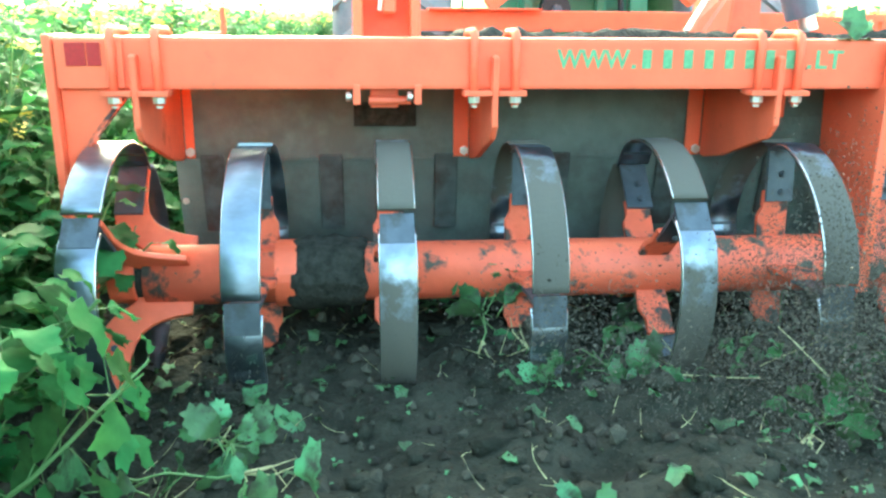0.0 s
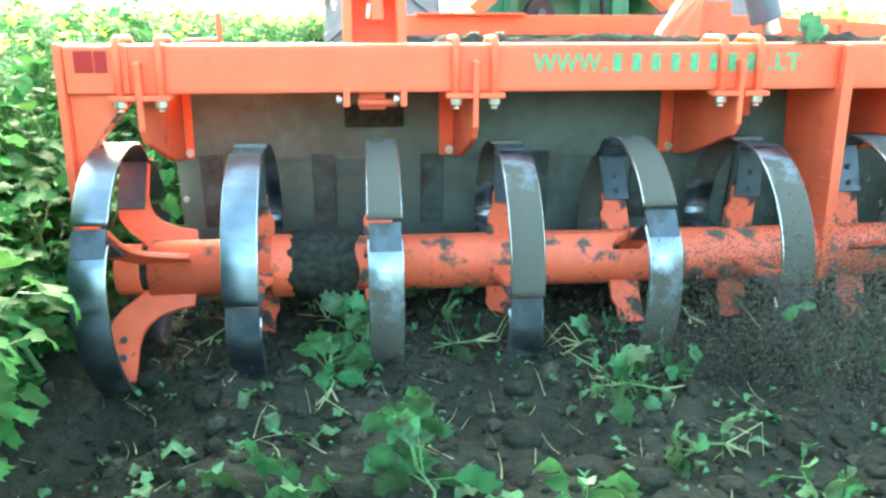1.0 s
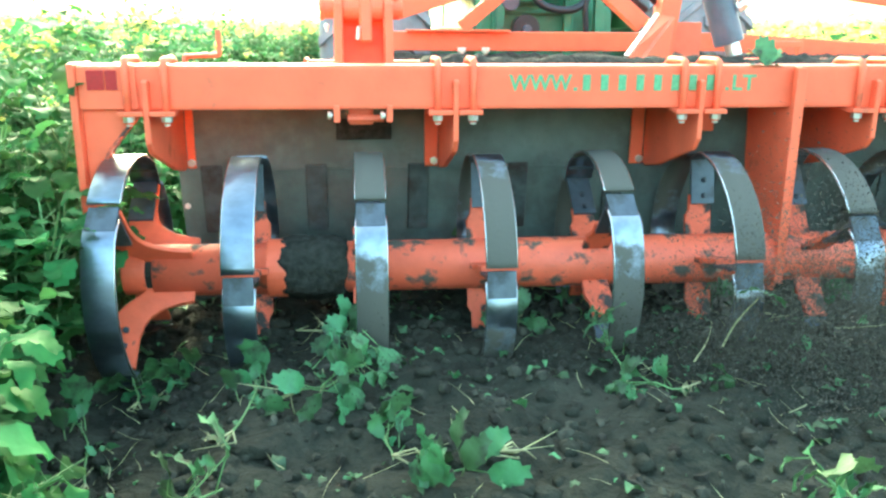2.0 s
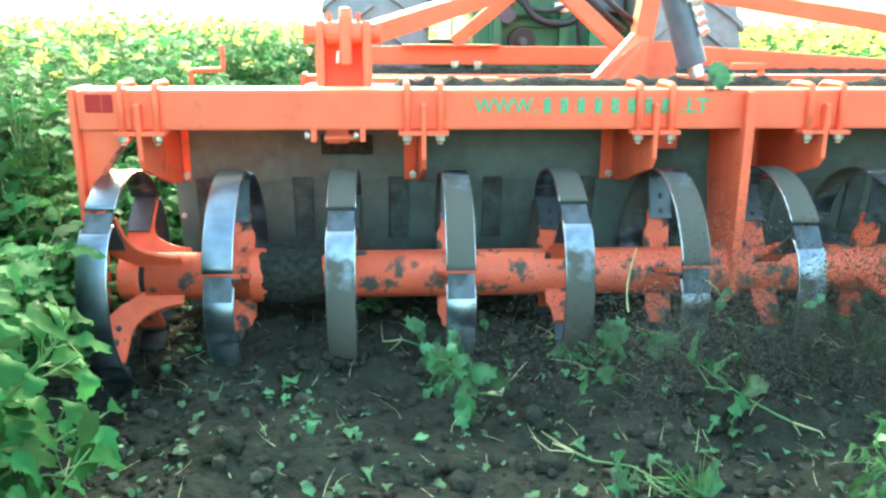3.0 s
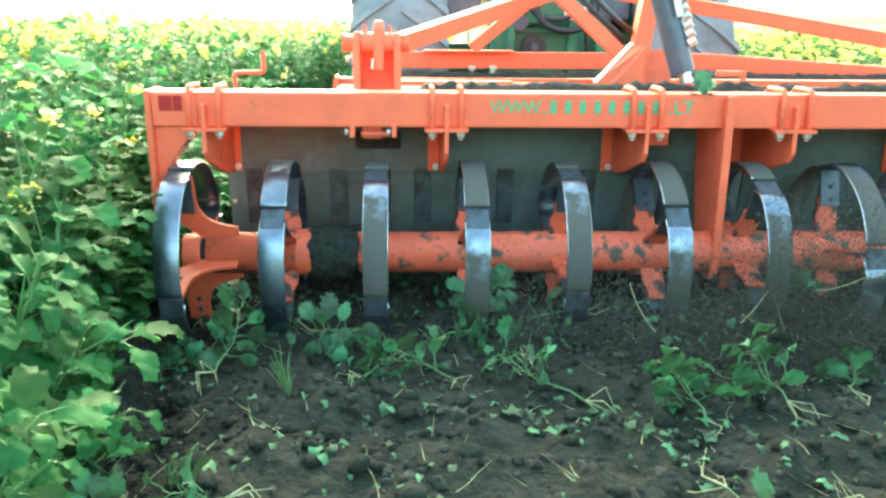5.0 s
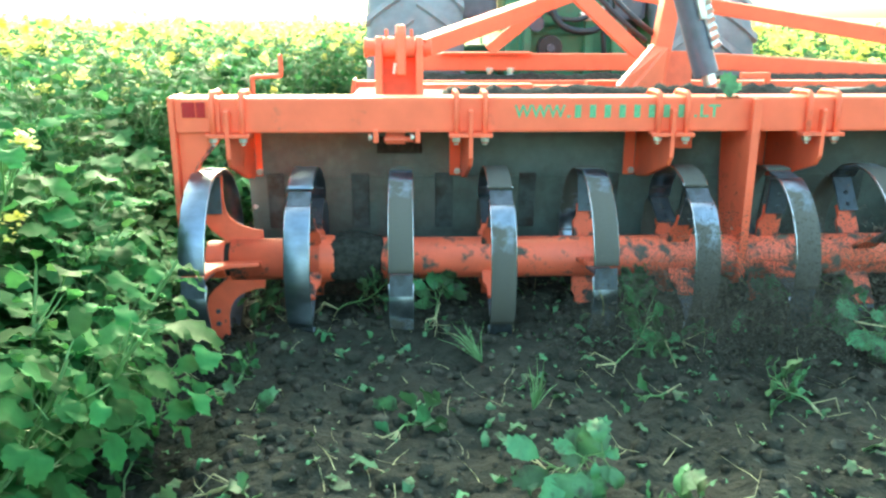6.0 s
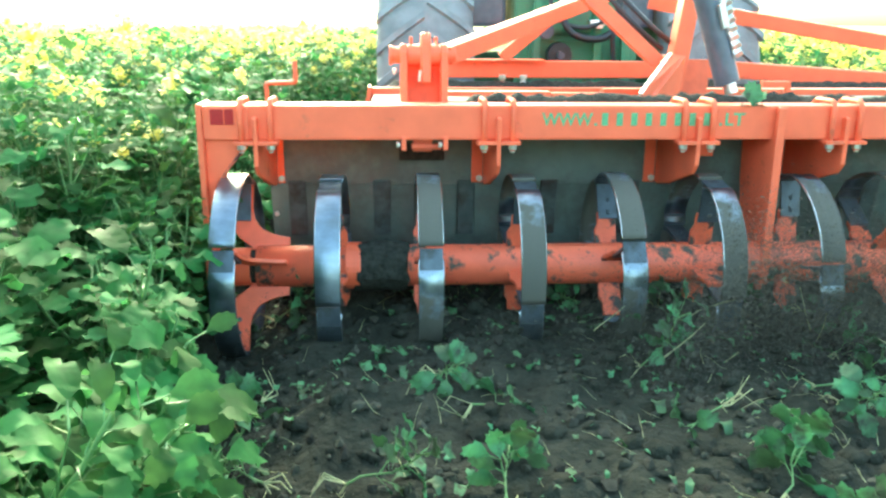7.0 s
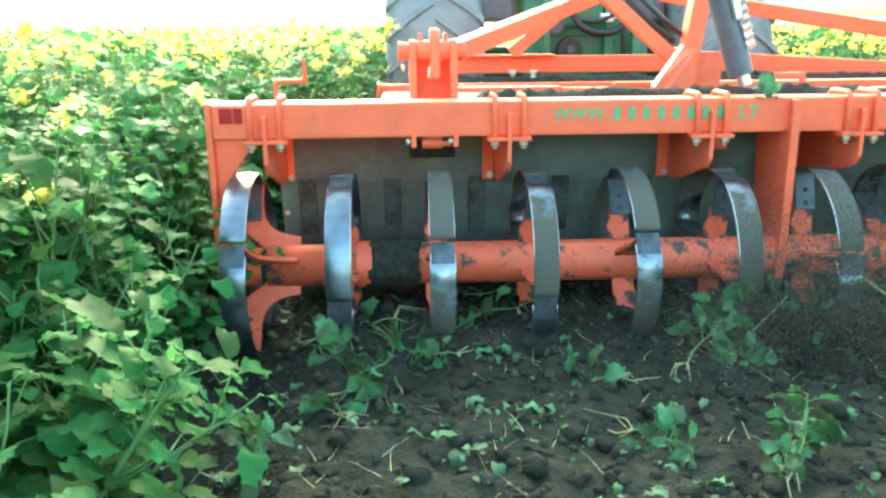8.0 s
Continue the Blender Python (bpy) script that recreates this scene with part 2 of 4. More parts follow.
def soil_height(x, y):
    """Height of the soil: clods and furrows in the tilled strip, flat elsewhere."""
    edge = min(1, max(0, (x - TILL_X0) / 0.12)) * min(1, max(0, (TILL_X1 - x) / 0.12))
    p = Vector((x * 1.0, y, 0))
    h = 0.035 * noise.noise(p * 2.2) + 0.045 * noise.noise(p * 5.5 + Vector((7, 3, 0))) + 0.030 * noise.noise(p * 10)
    swell = 0.095 * min(1, max(0, (x - TILL_X0 - 0.22) / 0.35)) + 0.02 * noise.noise(Vector((x * 1.4, y * 0.7, 9)))
    furrow = -0.035 * math.exp(-((x - TILL_X0 - 0.14) / 0.13) ** 2) + 0.035 * math.exp(-((x - TILL_X0 + 0.12) / 0.10) ** 2)
    low = 0.02 * noise.noise(p * 3)
    return low + edge * (h - 0.03 + swell) + furrow


def build_ground():
    xs = np.concatenate([-np.geomspace(2500, 3.4, 16), np.arange(-3.2, 2.7, 0.036), np.geomspace(2.9, 2500, 16)])
    ys = np.concatenate([-np.geomspace(2500, 4.6, 14), np.arange(-4.4, 13.0, 0.045), np.geomspace(13.3, 2500, 18)])
    verts = []
    for y in ys:
        for x in xs:
            near = -3.3 < x < 2.8 and -4.5 < y < 13.1
            verts.append((x, y, soil_height(x, y) if near else 0.0))
    nx = len(xs)
    faces = [(j * nx + i, j * nx + i + 1, (j + 1) * nx + i + 1, (j + 1) * nx + i) for j in range(len(ys) - 1) for i in range(nx - 1)]
    me = bpy.data.meshes.new("ground")
    me.from_pydata(verts, [], faces)
    ob = link("ground", me, M_SOIL, smooth=True)
    tagged(ob, "dark freshly tilled field soil with clods", "ground", kind="structure")


build_ground()


# ---- the tilling machine ----
Q0 = pose(0, 0, 0)
tiller = thing("rotary_tiller", Q0, "orange rotary tiller with ring blades working dark soil", "tiller")
AX_Y, AX_Z, RING_R = 0.05, 0.275, 0.392
X_LEFT, X_RIGHT = -1.80, 2.40

part("main_beam", box(-1.777, X_RIGHT - 0.023, 0, 0.14, 0.816, 0.956, 0.012), M_ORANGE, tiller, "orange painted square steel beam")
for sx in (X_LEFT, X_RIGHT - 0.023):
    part("end_plate", plate([(-0.02, 0.960), (0.16, 0.960), (0.17, 0.80), (0.15, 0.20), (0.10, 0.14), (0.0, 0.14), (-0.035, 0.22), (-0.02, 0.45)], "x", sx, 0.022), M_ORANGE, tiller)
part("corner_gusset", plate([(-1.777, 0.817), (-1.605, 0.817), (-1.61, 0.785), (-1.70, 0.69), (-1.745, 0.60), (-1.777, 0.50)], "y", 0.012, 0.014), M_ORANGE, tiller)
for (xa, za), (xb, zb) in (((-1.608, 0.800), (-1.700, 0.692)), ((-1.700, 0.692), (-1.745, 0.602)), ((-1.745, 0.602), (-1.774, 0.520))):
    part("gusset_lip", bar((xa, 0.030, za), (xb, 0.030, zb), 0.010, 0.055, 0.002, up=(0, 1, 0)), M_ARM_SOILED, tiller)
part("beam_cap", box(-1.776, -1.60, -0.008, 0.0, 0.820, 0.950, 0.003), M_ORANGE, tiller)
part("red_reflector", box(-1.746, -1.695, -0.0125, -0.0085, 0.880, 0.940, 0.001), M_RED, tiller, "faded red reflector sticker")
part("red_reflector", box(-1.690, -1.656, -0.0125, -0.0085, 0.880, 0.940, 0.001), M_RED, tiller, "faded red reflector sticker")


def lettering(body, x0, x1, z0, z1):
    cu = bpy.data.curves.new("lettering", "FONT")
    cu.body, cu.size, cu.extrude, cu.offset = body, 1.0, 0.01, 0.022
    tmp = bpy.data.objects.new("tmp", cu)
    scene.collection.objects.link(tmp)
    me = bpy.data.meshes.new_from_object(tmp.evaluated_get(bpy.context.evaluated_depsgraph_get()))
    bpy.data.objects.remove(tmp)
    co = np.array([v.co for v in me.vertices])
    lo, hi = co.min(0), co.max(0)
    for v in me.vertices:
        u, w, d = v.co
        v.co = (x0 + (u - lo[0]) / (hi[0] - lo[0]) * (x1 - x0), -0.0015 - d * 0.05, z0 + (w - lo[1]) / (hi[1] - lo[1]) * (z1 - z0))
    link("lettering", me, M_TEXT, tiller, "green painted lettering")


lettering("WWW", -0.424, -0.215, 0.874, 0.926)
part("lettering_dot", box(-0.208, -0.196, -0.003, -0.0005, 0.874, 0.885, 0), M_TEXT, tiller)
for i in range(8):
    xa = -0.182 + i * 0.0605
    part("name_bar", box(xa + 0.004, xa + 0.030, -0.003, -0.0005, 0.874, 0.926, 0.0008), M_TEXT, tiller, "green painted bar")
part("lettering_dot", box(0.312, 0.323, -0.003, -0.0005, 0.874, 0.885, 0), M_TEXT, tiller)
lettering("LT", 0.336, 0.418, 0.874, 0.926)


def bracket(x):
    """A U-bolt clamp with its cross piece, and the side plate that runs forward to the hood."""
    part("bracket_plate", plate([(-0.035, 0.905), (-0.018, 0.912), (0.004, 0.905), (0.004, 0.824), (0.16, 0.824), (0.472, 0.79), (0.472, 0.552), (0.44, 0.548), (0.30, 0.575), (0.12, 0.635), (0.0, 0.675), (-0.035, 0.715)], "x", x - 0.009, 0.018), M_ORANGE, tiller)
    side = 1 if x < -0.9 else -1
    part("bracket_flange", box(*sorted((x + side * 0.010, x + side * (0.040 if side > 0 else 0.062))), 0.474, 0.485, 0.550, 0.79, 0.004), M_ORANGE, tiller)
    part("bolt", nut(x + side * 0.026, 0.466, 0.572, 0.016, 0.014, (0, -1, 0), 0.004), M_ZINC, tiller, "zinc hexagon bolt")
    for s in (-1, 1):
        part("cross_piece", box(*sorted((x + s * 0.0095, x + s * 0.088)), -0.040, 0.03, 0.800, 0.815, 0.003), M_ORANGE, tiller)
        xo = x + s * 0.058
        path = [Vector((xo, -0.014, 0.775)), Vector((xo, -0.014, 0.90)), Vector((xo, -0.014, 0.949)), Vector((xo, -0.008, 0.966)), Vector((xo, 0.012, 0.972)), Vector((xo, 0.07, 0.971)), Vector((xo, 0.13, 0.970)), Vector((xo, 0.152, 0.958)), Vector((xo, 0.154, 0.90))]
        part("u_bolt", sweep(path, 0.0115, 10), M_ORANGE, tiller, smooth=True)
        part("nut", nut(xo, -0.014, 0.789, 0.018, 0.018), M_ZINC, tiller, "zinc hexagon nut")


for bx in (-1.571, -0.600, 0.222, 0.842, 1.60):
    bracket(bx)

# centre bearing post
part("bearing_post", plate([(-0.03, 0.945), (-0.012, 0.955), (-0.005, 0.945), (-0.005, 0.826), (0.30, 0.826), (0.28, 0.60), (0.20, 0.25), (0.12, 0.16), (0.0, 0.16), (-0.03, 0.24)], "x", 0.545, 0.024), M_ORANGE, tiller, "orange bearing post, dulled by dust")
part("post_flange", box(0.540, 0.575, -0.042, -0.031, 0.20, 0.95, 0.004), M_ORANGE, tiller)
part("post_tab", box(0.30, 0.42, 0.30, 0.315, 0.70, 0.82, 0.004), M_ORANGE, tiller)

# clevis under the beam
for cx in (-0.985, -0.815):
    part("clevis_lug", box(cx - 0.008, cx + 0.012, -0.010, 0.05, 0.775, 0.829, 0.004), M_ORANGE, tiller)
    part("bolt", nut(cx - 0.022, 0.0, 0.797, 0.013, 0.012, (-1, 0, 0), 0.004), M_ZINC, tiller)
part("clevis_block", box(-0.945, -0.865, 0.06, 0.13, 0.76, 0.829, 0.006), M_ARM, tiller)
part("clevis_shackle", rod((-0.95, 0.05, 0.782), (-0.83, 0.05, 0.782), 0.012, seg=12), M_ARM, tiller)
# a solid plate: the shade of an opening is put into its colour
part("hood_opening", box(-1.00, -0.79, 0.472, 0.484, 0.655, 0.735, 0.004), M_CAKE_AND_SHADE, tiller, "dark plate painted as the shade of a hood opening")

# hinge lugs and pin behind the beam, standing on the deck
for lx in (-0.978, -0.802):
    part("hinge_lug", plate([(0.29, 0.876), (0.45, 0.876), (0.43, 1.15), (0.41, 1.185), (0.34, 1.185), (0.315, 1.15)], "x", lx - 0.016, 0.032, 0.005), M_ORANGE, tiller)
    part("lug_ear", plate([(0.35, 1.12), (0.41, 1.12), (0.405, 1.215), (0.36, 1.215)], "x", lx + (0.026 if lx < -0.9 else -0.040), 0.014), M_ORANGE, tiller)
part("hinge_pin", rod((-1.03, 0.37, 1.137), (-0.748, 0.37, 1.137), 0.036, seg=24, bev=0.006), M_ORANGE, tiller)
part("hinge_collar", rod((-0.96, 0.37, 1.137), (-0.82, 0.37, 1.137), 0.046, seg=24, bev=0.006), M_ORANGE, tiller)
part("pin_head", rod((-1.042, 0.37, 1.137), (-1.028, 0.37, 1.137), 0.042, seg=20, bev=0.004), M_ORANGE, tiller)
part("pin_bolt", nut(-1.02, 0.345, 1.075, 0.010, 0.014), M_ZINC, tiller)
part("hinge_eye", plate([(0.30, 1.02), (0.42, 1.02), (0.42, 1.18), (0.40, 1.225), (0.36, 1.236), (0.325, 1.20)], "x", -0.905, 0.045, 0.008), M_ORANGE, tiller)
part("hinge_web", plate([(-0.965, 0.876), (-0.815, 0.876), (-0.815, 1.10), (-0.965, 1.10)], "y", 0.418, 0.014), M_ARM, tiller, "shaded red-orange web plate")
part("split_pin", rod((-0.912, 0.292, 1.03), (-0.907, 0.292, 1.075), 0.007, seg=8), M_ZINC, tiller)

# lift arms from the hinges to the headstock
part("lift_arm", bar((-0.80, 0.37, 1.135), (0.24, 1.55, 1.455), 0.085, 0.078, 0.008), M_ORANGE, tiller)
part("lift_arm", bar((1.85, 0.37, 1.10), (0.42, 1.40, 1.395), 0.085, 0.075, 0.008), M_ORANGE, tiller)
part("headstock_brace", bar((-0.36, 1.80, 1.07), (0.12, 1.80, 1.46), 0.07, 0.07, 0.006, up=(0, 1, 0)), M_ORANGE, tiller)
part("headstock_brace", bar((0.325, 0.90, 1.085), (-0.06, 0.98, 1.43), 0.07, 0.07, 0.006, up=(0, 1, 0)), M_ORANGE, tiller)
part("brace_foot", box(-0.65, -0.10, 1.74, 1.92, 1.051, 1.060, 0.002), M_ORANGE, tiller)
part("headstock_post", bar((0.41, 0.93, 0.90), (0.50, 0.96, 1.52), 0.085, 0.10, 0.006, up=(0, 1, 0)), M_ORANGE, tiller)


def sheet(corners, thick, mat, name, label=""):
    """A flat plate through corners in space."""
    c = [Vector(p) for p in corners]
    nrm = (c[1] - c[0]).cross(c[2] - c[0]).normalized() * thick
    q = bmesh.new()
    lo, hi = [q.verts.new(p) for p in c], [q.verts.new(p + nrm) for p in c]
    q.faces.new(lo[::-1])
    q.faces.new(hi)
    for i in range(len(c)):
        q.faces.new((lo[i], lo[(i + 1) % len(c)], hi[(i + 1) % len(c)], hi[i]))
    part(name, q, mat, tiller, label)


sheet([(0.078, 0.345, 0.972), (0.070, 0.345, 0.876), (0.42, 0.86, 0.876), (0.44, 0.86, 1.12), (0.376, 0.86, 1.13)], 0.014, M_ORANGE, "headstock_gusset", "orange gusset with a bare bright edge")
part("gusset_edge", bar((0.076, 0.338, 0.974), (0.372, 0.852, 1.132), 0.016, 0.010, 0.002), M_ZINC, tiller, "bare bright cut edge")
part("headstock_side", plate([(0.90, 0.876), (1.25, 0.876), (1.25, 1.11), (0.92, 1.13)], "x", 0.455, 0.014), M_ARM, tiller)
part("headstock_face", box(0.45, 0.62, 0.96, 0.974, 0.876, 1.10, 0.003), M_ARM, tiller)

# front beam, deck and hood
part("front_beam", box(-0.95, 1.15, 1.80, 1.90, 0.950, 1.050, 0.008), M_ORANGE, tiller)
part("front_beam", bar((1.13, 1.85, 1.0), (2.3, 1.75, 0.93), 0.1, 0.1, 0.008), M_ORANGE, tiller)
part("front_rail", box(-1.165, 2.3, 1.50, 1.56, 0.852, 0.912, 0.012), M_ORANGE, tiller)
part("deck_flange", plate([(-1.182, 0.842), (-1.155, 0.842), (-1.155, 0.925), (-1.168, 0.925)], "y", 1.38, 0.20, 0.003), M_ORANGE, tiller)
part("deck_strip", box(-0.80, -0.20, 1.00, 1.10, 0.905, 0.930, 0.004), M_ORANGE, tiller)
part("deck_strip", box(-0.195, 0.10, 1.00, 1.08, 0.900, 0.922, 0.004), M_ORANGE, tiller)
part("deck_strip", box(0.105, 2.2, 1.10, 1.18, 0.905, 0.938, 0.004), M_ORANGE, tiller)
for fx in (-0.355, -0.225):
    part("bolt", nut(fx, 1.79, 0.955, 0.024, 0.026), M_ZINC, tiller, "zinc hexagon bolt")
    part("bolt", nut(fx, 1.79, 0.922, 0.022, 0.016), M_ZINC, tiller, "zinc hexagon bolt")
part("deck_plate", box(-1.14, X_RIGHT - 0.05, 0.20, 1.80, 0.862, 0.876, 0.003), M_HOOD, tiller, "grimy hood deck")
hood = bmesh.new()
prof = [(0.20, 0.862), (0.40, 0.85), (0.475, 0.79), (0.490, 0.68), (0.494, 0.55), (0.51, 0.42), (0.54, 0.28), (0.58, 0.14), (0.60, -0.08)]
rows_ = []
for hx in np.linspace(-1.60, X_RIGHT - 0.05, 14):
    rows_.append([hood.verts.new((hx, py_ + 0.003 * math.sin(hx * 5), pz_)) for py_, pz_ in prof] + [hood.verts.new((hx, py_ + 0.014, pz_ + 0.003)) for py_, pz_ in prof[::-1]])
for r0, r1 in zip(rows_, rows_[1:]):
    for i in range(len(r0)):
        hood.faces.new((r0[i], r0[(i + 1) % len(r0)], r1[(i + 1) % len(r0)], r1[i]))
hood.faces.new(rows_[0])
hood.faces.new(rows_[-1][::-1])
part("hood", hood, M_HOOD, tiller, "dark grimy curved steel hood")
part("hood_seam", box(-1.60, X_RIGHT - 0.05, 0.484, 0.4895, 0.536, 0.546, 0.002), M_HOOD, tiller)
k = 0
RINGS = [-1.676 + 0.396 * i for i in range(11)]
for rx in RINGS[:-1]:
    sx = rx + 0.198
    part("scraper", plate([(0.474, 0.56), (0.486, 0.56), (0.53, 0.30), (0.52, 0.285)], "x", sx - 0.040, 0.080), M_SCRAPER, tiller, "dark scraper plate")
    if k == 0:
        part("bolt", nut(sx - 0.10, 0.497, 0.40, 0.012, 0.01, (0, -1, 0), 0.002), M_ZINC, tiller)
    k += 1


def soil_ridge(name, x0, x1, y0, y1, z0, height, seed):
    """A ragged bank of soil lying on the deck."""
    q = bmesh.new()
    n, rows = int((x1 - x0) / 0.02), 7
    grid = []
    for i in range(n + 1):
        x = x0 + (x1 - x0) * i / n
        end = min(1, i / 4, (n - i) / 4)
        line = []
        for j in range(rows):
            v = j / (rows - 1)
            wob = 0.92 + 0.30 * noise.noise(Vector((x * 5, seed, j * 0.3))) + 0.22 * noise.noise(Vector((x * 22, seed + 3, j)))
            line.append(q.verts.new((x, y0 + (y1 - y0) * v + 0.01 * noise.noise(Vector((x * 20, j, seed))), z0 + end * max(0.0, height * math.sin(math.pi * v) * wob))))
        grid.append(line)
    for i in range(n):
        for j in range(rows - 1):
            q.faces.new((grid[i][j], grid[i + 1][j], grid[i + 1][j + 1], grid[i][j + 1]))
    part(name, q, M_CAKE_AND_SHADE, tiller, "dark crumbly soil lying on the deck", smooth=True)


soil_ridge("deck_soil", -0.76, X_RIGHT - 0.1, 0.16, 0.44, 0.876, 0.106, 1.0)
soil_ridge("deck_soil", -1.10, X_RIGHT - 0.1, 1.57, 1.79, 0.876, 0.068, 5.0)

# hydraulic cylinder with its chain, hook
part("cylinder", rod((0.33, 0.40, 1.47), (0.482, 0.37, 1.02), 0.055, seg=28, bev=0.006), M_CYL, tiller, "dark glossy hydraulic cylinder")
part("cylinder_eye", rod((0.480, 0.36, 1.035), (0.498, 0.35, 0.975), 0.028, seg=16, bev=0.004), M_ZINC, tiller)
for i in range(7):
    cz = 1.37 - i * 0.036
    cxx = 0.33 + (1.47 - cz) * 0.337 + 0.066
    part("chain_link", rod((cxx - 0.012, 0.345, cz - 0.008), (cxx + 0.014, 0.335, cz + 0.012), 0.020, seg=8, bev=0.004), M_ZINC, tiller)
part("hose_clamp", bar((0.40, 0.325, 1.36), (0.43, 0.325, 1.26), 0.035, 0.03, 0.004), M_ZINC, tiller)
part("hook", bar((0.635, 0.36, 1.018), (0.765, 0.36, 1.018), 0.03, 0.026, 0.005), M_ORANGE, tiller)
part("hook_tip", bar((0.755, 0.36, 1.018), (0.765, 0.36, 0.94), 0.022, 0.022, 0.004), M_ORANGE, tiller)
tube_curve("hydraulic_hose", [(0.12, 1.1, 1.46), (0.20, 1.0, 1.36), (0.30, 0.95, 1.26), (0.42, 1.0, 1.18), (0.48, 1.05, 1.14)], 0.014, M_BLACK, tiller)
tube_curve("hydraulic_hose", [(0.08, 1.12, 1.44), (0.16, 1.05, 1.34), (0.27, 1.0, 1.23), (0.38, 1.02, 1.15)], 0.014, M_BLACK, tiller)

# crank on the far side of the deck
tube_curve("crank_handle", [(-1.765, 1.60, 0.70), (-1.768, 1.60, 0.88), (-1.768, 1.60, 0.915), (-1.755, 1.60, 0.926), (-1.68, 1.60, 0.930), (-1.615, 1.60, 0.932), (-1.600, 1.60, 0.942), (-1.598, 1.60, 0.99), (-1.600, 1.60, 1.055)], 0.0135, M_ARM, tiller, "faded orange crank handle")
part("crank_bearing", box(-1.80, -1.12, 1.50, 1.66, 0.66, 0.72, 0.006), M_ARM, tiller)
part("side_wall", plate([(0.05, 0.30), (0.56, 0.30), (1.30, 0.70), (1.30, 0.87), (0.20, 0.87)], "x", X_RIGHT - 0.05, 0.012), M_HOOD, tiller)

# ---- rotor ----
shaft = bmesh.new()
rod((-1.60, 0, 0), (X_RIGHT - 0.12, 0, 0), 0.088, shaft, seg=40)
rotor = part("rotor_shaft", shaft, M_ORANGE_DIRTY, tiller, "orange rotor tube with dried soil patches", smooth=False)
for p in rotor.data.polygons:
    p.use_smooth = len(p.vertices) == 4
rotor.matrix_basis = pose(0, AX_Y, AX_Z)
part("end_hub", rod((-1.70, 0, 0), (-1.625, 0, 0), 0.080, seg=32, bev=0.006), M_ARM, rotor)
part("hub_joint", rod((-1.632, 0, 0), (-1.598, 0, 0), 0.070, seg=32), M_CAKE_AND_SHADE, rotor)
cake = bmesh.new()
cn, ca = 22, 40
cg = []
for i in range(cn + 1):
    x = -1.195 + 0.235 * i / cn
    row = []
    for j in range(ca):
        a = 2 * math.pi * j / ca
        p = Vector((x * 9, math.cos(a) * 1.4, math.sin(a) * 1.4))
        r = 0.087 + 0.022 * math.sin(math.pi * i / cn) ** 0.4 + 0.014 * noise.noise(p * 1.5) + 0.008 * noise.noise(p * 5)
        if i in (0, cn):
            r = 0.07
        row.append(cake.verts.new((x + 0.018 * noise.noise(p), r * math.cos(a), r * math.sin(a))))
    cg.append(row)
for i in range(cn):
    for j in range(ca):
        cake.faces.new((cg[i][j], cg[i][(j + 1) % ca], cg[i + 1][(j + 1) % ca], cg[i + 1][j]))
part("soil_cake", cake, M_CAKE_AND_SHADE, rotor, "dark soil caked round the tube", smooth=True)


def arc_blade(span, width, tip):
    """A curved strip round the x axis; its leading end bends in a little. Edges are rubbed bright."""
    q = bmesh.new()
    n = 26
    rows = []
    for i in range(n + 1):
        u = i / n
        a = radians(span * u)
        ro = RING_R - 0.008 * (1 - u) ** 2 - tip * max(0, (u - 0.84) / 0.16) ** 1.6
        ri = ro - 0.011
        w = width / 2
        prof_ = [(-w, ri + 0.002), (-w, ro - 0.003), (-w + 0.003, ro), (w - 0.003, ro), (w, ro - 0.003), (w, ri + 0.002)]
        rows.append([q.verts.new((x, -r * math.cos(a), r * math.sin(a))) for x, r in prof_])
    for r0, r1 in zip(rows, rows[1:]):
        for k in range(6):
            q.faces.new((r0[k], r0[(k + 1) % 6], r1[(k + 1) % 6], r1[k])).material_index = 1 if k in (1, 3) else 0
    q.faces.new(rows[0])
    q.faces.new(rows[-1][::-1])
    bmesh.ops.recalc_face_normals(q, faces=q.faces)
    me = bpy.data.meshes.new("blade")
    q.to_mesh(me)
    q.free()
    for p in me.polygons:
        p.use_smooth = len(p.vertices) == 4
    along = me.attributes.new("along", "FLOAT", "POINT")
    for k, v in enumerate(me.vertices):
        along.data[k].value = math.degrees(math.atan2(v.co.z, -v.co.y)) / span
    me.materials.append(M_STEEL)
    me.materials.append(M_EDGE)
    return me


def arm_mesh():
    """A swept arm plate in a plane through the axis, from the tube out to the blade. Its tip lies at -y."""
    out = [(0.210, 0.070), (0.207, 0.124), (0.165, 0.131), (0.127, 0.143), (0.098, 0.157), (0.074, 0.178), (0.057, 0.208), (0.048, 0.250), (0.046, 0.355),
           (-0.046, 0.355), (-0.046, 0.215), (-0.036, 0.165), (-0.008, 0.128), (0.050, 0.080), (0.050, 0.070)]
    q = plate([(x, -r) for x, r in out], "z", -0.008, 0.016, 0.002)
    bmesh.ops.recalc_face_normals(q, faces=q.faces)
    me = bpy.data.meshes.new("blade_arm")
    q.to_mesh(me)
    q.free()
    me.materials.append(M_ARM)
    return me


def stub_mesh(side):
    """A short upright arm block between tube and blade."""
    out = [(-0.060, 0.07), (-0.060, 0.150), (-0.046, 0.175), (-0.044, 0.228), (0.036, 0.228), (0.032, 0.07)]
    q = plate([(side * x, -r) for x, r in out], "z", -0.009, 0.018, 0.002)
    bmesh.ops.recalc_face_normals(q, faces=q.faces)
    me = bpy.data.meshes.new("blade_arm")
    q.to_mesh(me)
    q.free()
    me.materials.append(M_ARM_SOILED)
    return me


